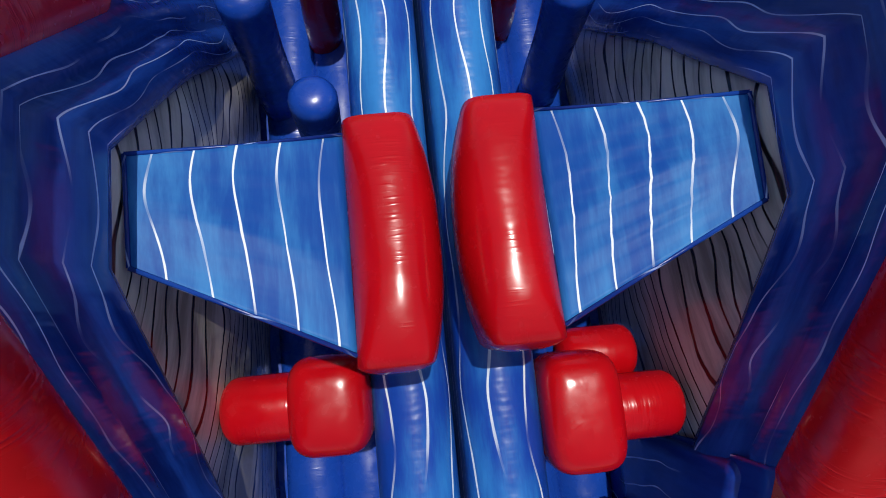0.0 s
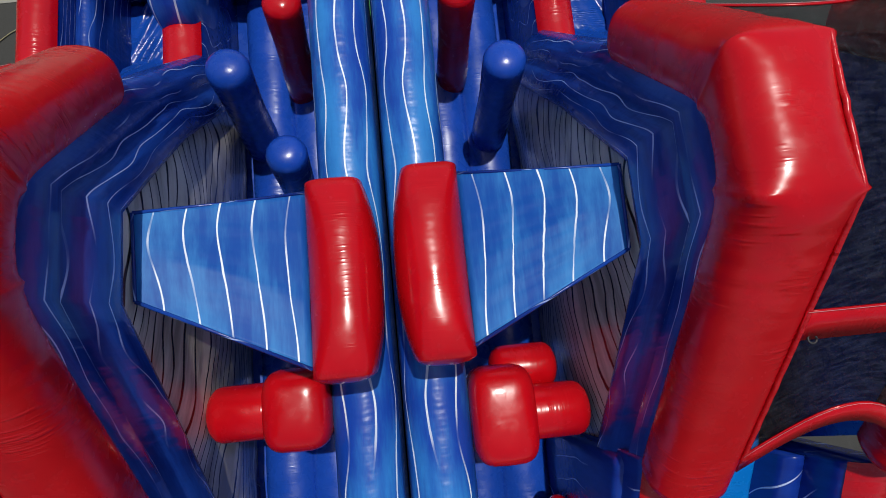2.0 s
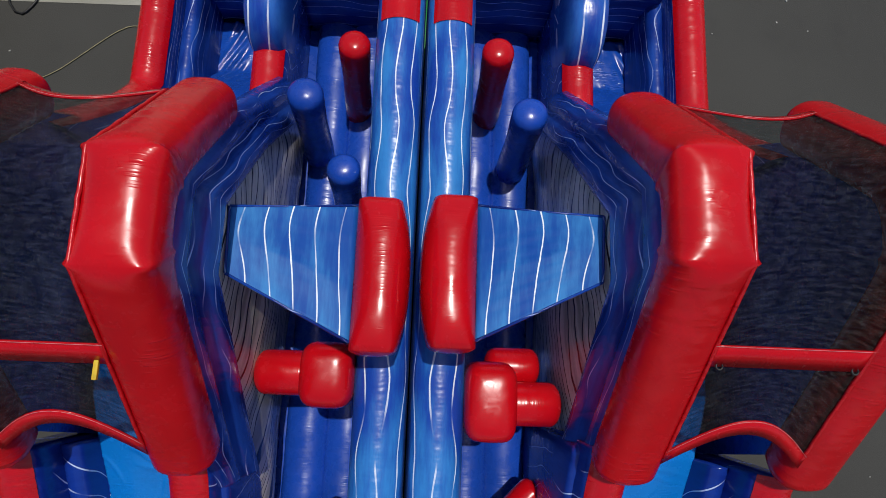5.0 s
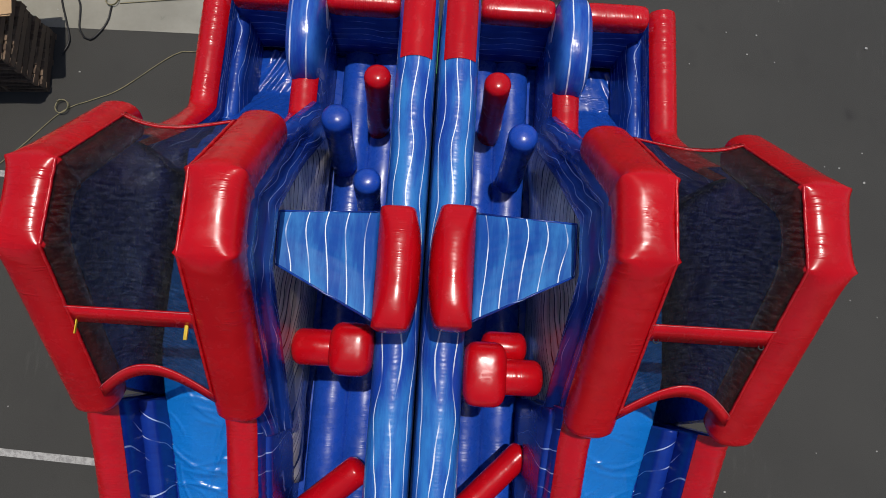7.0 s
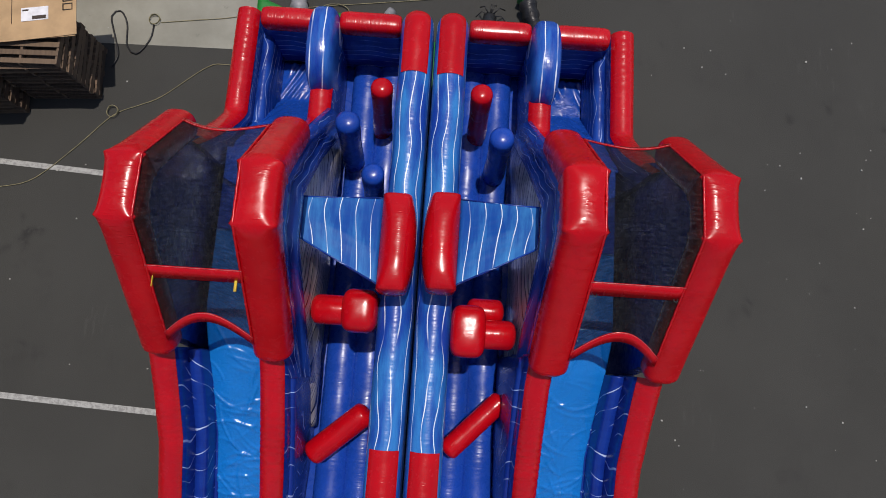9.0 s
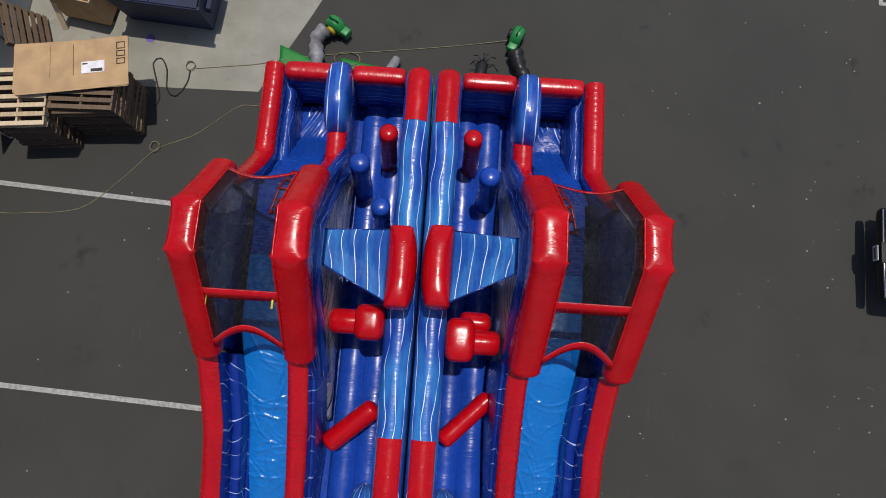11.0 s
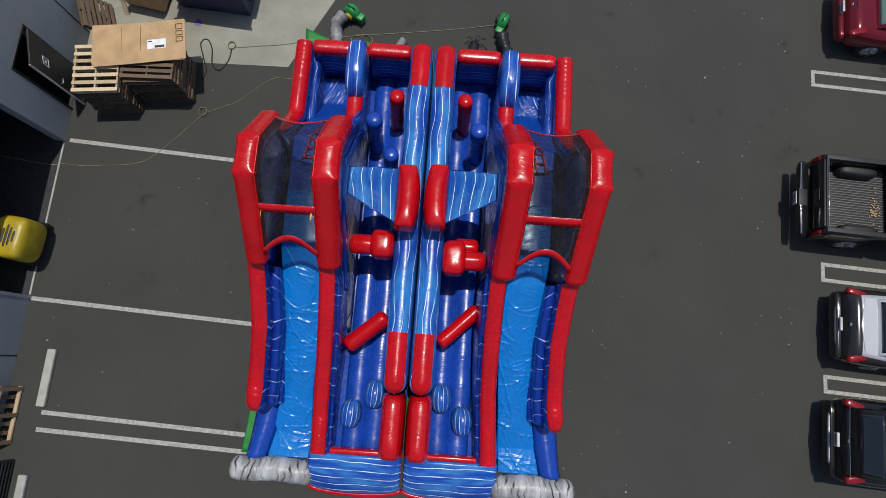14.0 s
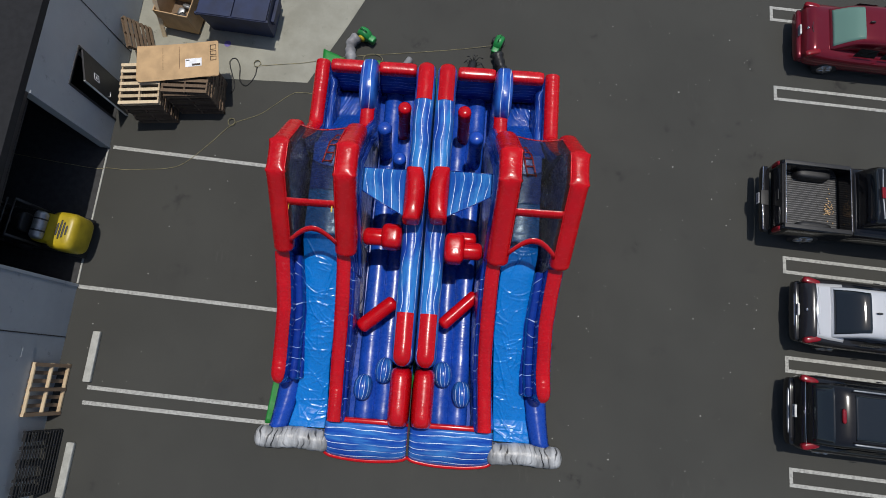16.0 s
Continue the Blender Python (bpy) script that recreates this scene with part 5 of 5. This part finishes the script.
def saloon(x, y, turn, length, width, height, paint, label, glass, roofmat=None, suv=False, stripe=False, bumper=None):
    """A car seen from its tail: it points away along its own +x."""
    car = thing("parked_car", label, "car", pose(x, y, 0, 0, 0, turn), "parked cars")
    hw = width / 2
    belt = 0.95 if not suv else 1.08
    L = length
    if suv:
        st = [(0.0, hw * 0.80, 0.42, 0.62), (0.04, hw * 0.9, 0.36, 0.86), (0.16, hw * 0.97, 0.28, belt), (0.6, hw, 0.24, belt + 0.02), (L * 0.5, hw, 0.22, belt), (L * 0.72, hw, 0.24, belt - 0.04), (L * 0.9, hw * 0.95, 0.26, 0.9), (L, hw * 0.7, 0.36, 0.7)]
    else:
        st = [(0.0, hw * 0.78, 0.42, 0.66), (0.05, hw * 0.9, 0.34, 0.9), (0.2, hw * 0.96, 0.28, belt + 0.03), (0.75, hw, 0.22, belt), (L * 0.5, hw, 0.2, belt - 0.04), (L * 0.75, hw * 0.98, 0.22, 0.88), (L * 0.92, hw * 0.92, 0.26, 0.76), (L, hw * 0.68, 0.36, 0.62)]
    part("body", loft([ring_section(*s) for s in spline(st, 0.14)]), paint, car)
    if suv:
        cab = [(0.12, hw * 0.78, 0.7, belt + 0.04), (0.38, hw * 0.80, 0.7, height - 0.22), (0.66, hw * 0.80, 0.7, height - 0.03), (1.2, hw * 0.80, 0.7, height), (L * 0.52, hw * 0.80, 0.7, height - 0.05), (L * 0.62, hw * 0.82, 0.7, height - 0.32), (L * 0.72, hw * 0.84, 0.7, belt)]
    else:
        cab = [(0.62, hw * 0.74, 0.7, belt + 0.02), (1.0, hw * 0.72, 0.7, height - 0.16), (1.3, hw * 0.70, 0.7, height - 0.04), (1.9, hw * 0.70, 0.7, height), (L * 0.55, hw * 0.71, 0.7, height - 0.06), (L * 0.64, hw * 0.76, 0.7, height - 0.28), (L * 0.74, hw * 0.82, 0.7, belt - 0.02)]
    if roofmat:
        top_patch(car, "boot_lid", st, 0.26, 0.98, 0.80, 0.84, roofmat, 0.45)
        part("spoiler_lip", tube([(0.33, -hw * 0.66, belt + 0.03), (0.24, 0, belt + 0.05), (0.33, hw * 0.66, belt + 0.03)], 0.022, 8, dome=True), roofmat, car, "silver boot edge lip")
    part("cabin", loft([ring_section(*s, e=0.36) for s in spline(cab, 0.12)]), roofmat or paint, car)
    if suv:
        top_patch(car, "rear_window", cab, 0.15, 0.48, 0.9, 0.86, glass)
        for s in (-1, 1):
            part("roof_rail", tube([(0.8, s * hw * 0.66, height + 0.02), (1.2, s * hw * 0.66, height + 0.05), (2.2, s * hw * 0.66, height + 0.04)], 0.022, 8, dome=True), GREY_METAL, car, "grey roof rail")
        top_patch(car, "sunroof", cab, 0.82, 2.3, 0.7, 0.7, glass)
        part("brake_light", pillow((0.60, 0, height - 0.03), (0.11, 0.34, 0.06), (0, 20, 0), 0.5, 0.5, 8, 12), LAMP_RED, car, "red high brake lamp")
    else:
        top_patch(car, "rear_window", cab, 0.66, 1.38, 0.88, 0.8, glass)
        part("aerial", pillow((1.5, 0, height + 0.02), (0.14, 0.05, 0.06), (0, 0, 0), 0.7, 0.7, 8, 10), BLACK_PLASTIC, car, "fin aerial")
    top_patch(car, "windscreen", cab, L * 0.56, L * 0.735, 0.84, 0.9, glass)
    for s in (-1, 1):
        for x0, x1 in ((0.75 if suv else 1.2, L * 0.4), (L * 0.42, L * 0.62)):
            w = bmesh.new()
            loft([[(x0 + 0.05, s * hw * 0.895, belt), (x0 + 0.1, s * hw * 0.81, height - 0.2)], [(x1, s * hw * 0.895, belt), (x1 - 0.03, s * hw * 0.81, height - 0.2)]], False, False, w)
            bmesh.ops.solidify(w, geom=w.faces[:], thickness=0.012)
            part("side_window", w, CAR_GLASS, car, smooth=False)
        z = belt - 0.12
        part("tail_lamp", pillow((0.2, s * hw * 0.84, z + 0.01), (0.42, 0.17, 0.20), (0, -8, -s * 16), 0.5, 0.5, 12, 18), LAMP_RED, car, "red tail lamp")
        for wx in (0.85, L - 0.85):
            wheel(car, wx, s * (hw - 0.1))
        part("door_mirror", pillow((L * 0.66, s * (hw + 0.08), belt + 0.05), (0.14, 0.2, 0.14), (0, 0, 0), 0.6, 0.6, 8, 12), paint, car)
        part("door_handle", pillow((L * 0.42, s * (hw + 0.005), belt - 0.12), (0.18, 0.03, 0.03), (0, 0, 0), 0.6, 0.6, 6, 10), paint, car)
    part("bumper", pillow((0.04, 0, 0.5), (0.3, width * 0.9, 0.32), (0, 0, 0), 0.4, 0.4, 14, 24), bumper or paint, car)
    part("bumper_strip", pillow((-0.075 if suv else -0.06, 0, 0.6), (0.1, width * (0.62 if suv else 0.6), 0.07), (0, 0, 0), 0.5, 0.5, 8, 16), CHROME if stripe else (paint if not suv else GREY_METAL), car, "pale bumper strip")
    pl = part("number_plate", box(-0.03, 0.02, -0.15, 0.15, belt - 0.26, belt - 0.13, 0.006), PLATE, car, "white number plate", smooth=False)
    pl.rotation_euler = (0, radians(-6), 0)
    part("plate_bar", box(-0.036, -0.03, -0.11, 0.11, belt - 0.22, belt - 0.17), PLATE_INK, pl, smooth=False)
    part("badge", pillow((0.06, 0, belt - 0.05), (0.05, 0.1, 0.08), (0, 0, 0), 0.8, 0.8, 8, 10), CHROME, car, "round chrome badge")
    part("boot_line", tube([(0.3 if not suv else 0.07, -hw * 0.8, belt - 0.02), (0.14 if not suv else 0.03, 0, belt + 0.02), (0.3 if not suv else 0.07, hw * 0.8, belt - 0.02)], 0.008, 6), CHROME if suv else BLACK_PLASTIC, car)
    return car


saloon(9.85, 3.8, -1.6, 4.5, 1.76, 1.44, PAINT_SLATE, "silver-roofed dark grey saloon car parked in a bay", CAR_GLASS, PAINT_SILVER, stripe=True)
saloon(9.62, 1.26, -1.6, 4.6, 1.84, 1.68, PAINT_BLACK, "black sport utility car with roof rails parked in a bay", CAR_GLASS, suv=True)
saloon(10.2, 11.85, -1.6, 4.6, 1.76, 1.42, PAINT_MAROON, "maroon saloon car with tinted glass parked in a bay", GREEN_GLASS)


def pickup(x, y, turn):
    t = thing("pickup_truck", "black pickup truck with an empty open bed", "pickup truck", pose(x, y, 0, 0, 0, turn) @ Matrix.Diagonal((1.0, 1.03, 1.13, 1.0)))
    hw = 0.93
    for s in (-1, 1):
        b = bmesh.new()
        loft([ring_section(xx, 0.075, 0.42, zt, 0.4, 16, s * (hw - 0.075)) for xx, zt in ((0.08, 1.06), (0.3, 1.08), (1.0, 1.09), (1.83, 1.1))], True, True, b)
        part("bed_side", b, PAINT_BLACK, t)
        part("bed_rail", box(0.1, 1.83, s * (hw - 0.085) - 0.055, s * (hw - 0.085) + 0.055, 1.085, 1.115, 0.012), BLACK_PLASTIC, t, "black bed rail cap")
        part("wheel_arch", pillow((1.05, s * 0.72, 0.66), (0.95, 0.3, 0.46), (0, 0, 0), 0.5, 0.6, 12, 18), BLACK_PLASTIC, t)
        part("tail_lamp", pillow((0.1, s * (hw - 0.06), 0.78), (0.14, 0.13, 0.34), (0, 0, 0), 0.5, 0.5, 10, 14), LAMP_RED, t, "red tail lamp")
        for wx in (1.05, 4.3):
            wheel(t, wx, s * (hw - 0.12), 0.37, 0.24)
        part("door_mirror", pillow((3.75, s * (hw + 0.12), 1.15), (0.16, 0.24, 0.2), (0, 0, 0), 0.6, 0.6, 8, 12), BLACK_PLASTIC, t)
    part("bed_floor", box(0.12, 1.83, -0.8, 0.8, 0.58, 0.62, 0.004), BLACK_PLASTIC, t, smooth=False)
    for i in range(27):
        yy = -0.78 + i * 0.06
        box_part("floor_rib", (0.16, 1.78, yy - 0.010, yy + 0.010, 0.62, 0.635), GREY_PLASTIC, t, "grey bed liner rib", 0.003)
    part("gate_edge", tube([(0.125, -0.8, 1.125), (0.125, 0.8, 1.125)], 0.008, 6, dome=True), CHROME, t, "thin bright edge strip")
    part("bed_front_edge", tube([(1.80, -0.82, 1.125), (1.80, 0.82, 1.125)], 0.008, 6, dome=True), CHROME, t, "thin bright edge strip")
    part("tailgate", box(0.04, 0.13, -0.8, 0.8, 0.6, 1.1, 0.03), PAINT_BLACK, t, smooth=False)
    part("gate_cap", box(0.09, 0.12, -0.8, 0.8, 1.1, 1.12, 0.006), BLACK_PLASTIC, t, "black tailgate top", smooth=False)
    part("gate_handle", box(0.02, 0.05, -0.14, 0.14, 0.86, 0.96, 0.01), BLACK_PLASTIC, t)
    part("bumper", pillow((-0.1, 0, 0.55), (0.2, 1.8, 0.2), (0, 0, 0), 0.35, 0.35, 12, 22), PAINT_BLACK, t, "black step bumper")
    part("bumper_strip", tube([(-0.17, -0.85, 0.63), (-0.19, 0, 0.64), (-0.17, 0.85, 0.63)], 0.018, 8, dome=True), CHROME, t, "worn chrome edge")
    part("step_pad", box(-0.24, -0.04, -0.2, 0.2, 0.64, 0.66, 0.006), BLACK_PLASTIC, t)
    pl = part("number_plate", box(-0.27, -0.25, -0.15, 0.15, 0.48, 0.6, 0.004), PLATE, t, "white number plate", smooth=False)
    part("plate_bar", box(-0.275, -0.27, -0.11, 0.11, 0.51, 0.56), PLATE_INK, pl, smooth=False)
    part("bed_front", box(1.81, 1.88, -0.85, 0.85, 0.5, 1.12, 0.02), PAINT_BLACK, t, smooth=False)
    st = [(1.88, hw * 0.96, 0.4, 1.12), (2.1, hw, 0.35, 1.15), (3.6, hw, 0.33, 1.14), (4.2, hw, 0.36, 1.1), (5.1, hw * 0.96, 0.4, 1.02), (5.3, hw * 0.8, 0.45, 0.9)]
    part("cab_body", loft([ring_section(*s, e=0.35) for s in spline(st, 0.15)]), PAINT_BLACK, t)
    cab = [(1.92, hw * 0.8, 0.8, 1.2), (2.04, hw * 0.8, 0.8, 1.62), (2.28, hw * 0.8, 0.8, 1.74), (3.2, hw * 0.8, 0.8, 1.75), (3.5, hw * 0.82, 0.8, 1.6), (4.0, hw * 0.88, 0.8, 1.14)]
    part("cab_roof", loft([ring_section(*s, e=0.34) for s in spline(cab, 0.12)]), PAINT_BLACK, t)
    top_patch(t, "rear_window", cab, 1.93, 2.08, 0.85, 0.85, CAR_GLASS, 0.34)
    top_patch(t, "windscreen", cab, 3.4, 3.98, 0.86, 0.9, CAR_GLASS, 0.34)
    part("roof_edge_strip", tube([(2.16, -0.62, 1.69), (2.11, 0, 1.72), (2.16, 0.62, 1.69)], 0.02, 8, dome=True), GREY_METAL, t, "pale rear roof edge")
    part("brake_light", box(2.06, 2.14, -0.14, 0.14, 1.735, 1.775, 0.01), LAMP_RED, t, "red high brake lamp")
    leaves = bmesh.new()
    rl = random.Random(3)
    for k in range(40):
        pillow((1.55 + rl.gauss(0, 0.06), -0.1 + rl.gauss(0, 0.16), 0.645), (0.05, 0.03, 0.012), (0, 0, rl.uniform(0, 180)), 0.9, 0.9, 4, 6, leaves)
    part("dry_leaves", leaves, CARDBOARD, t, "dry brown leaves")
    return t


GREY_PLASTIC = plain("grey_bed_liner", (0.11, 0.11, 0.11), 0.6)
pickup(9.14, 6.74, -1.6)
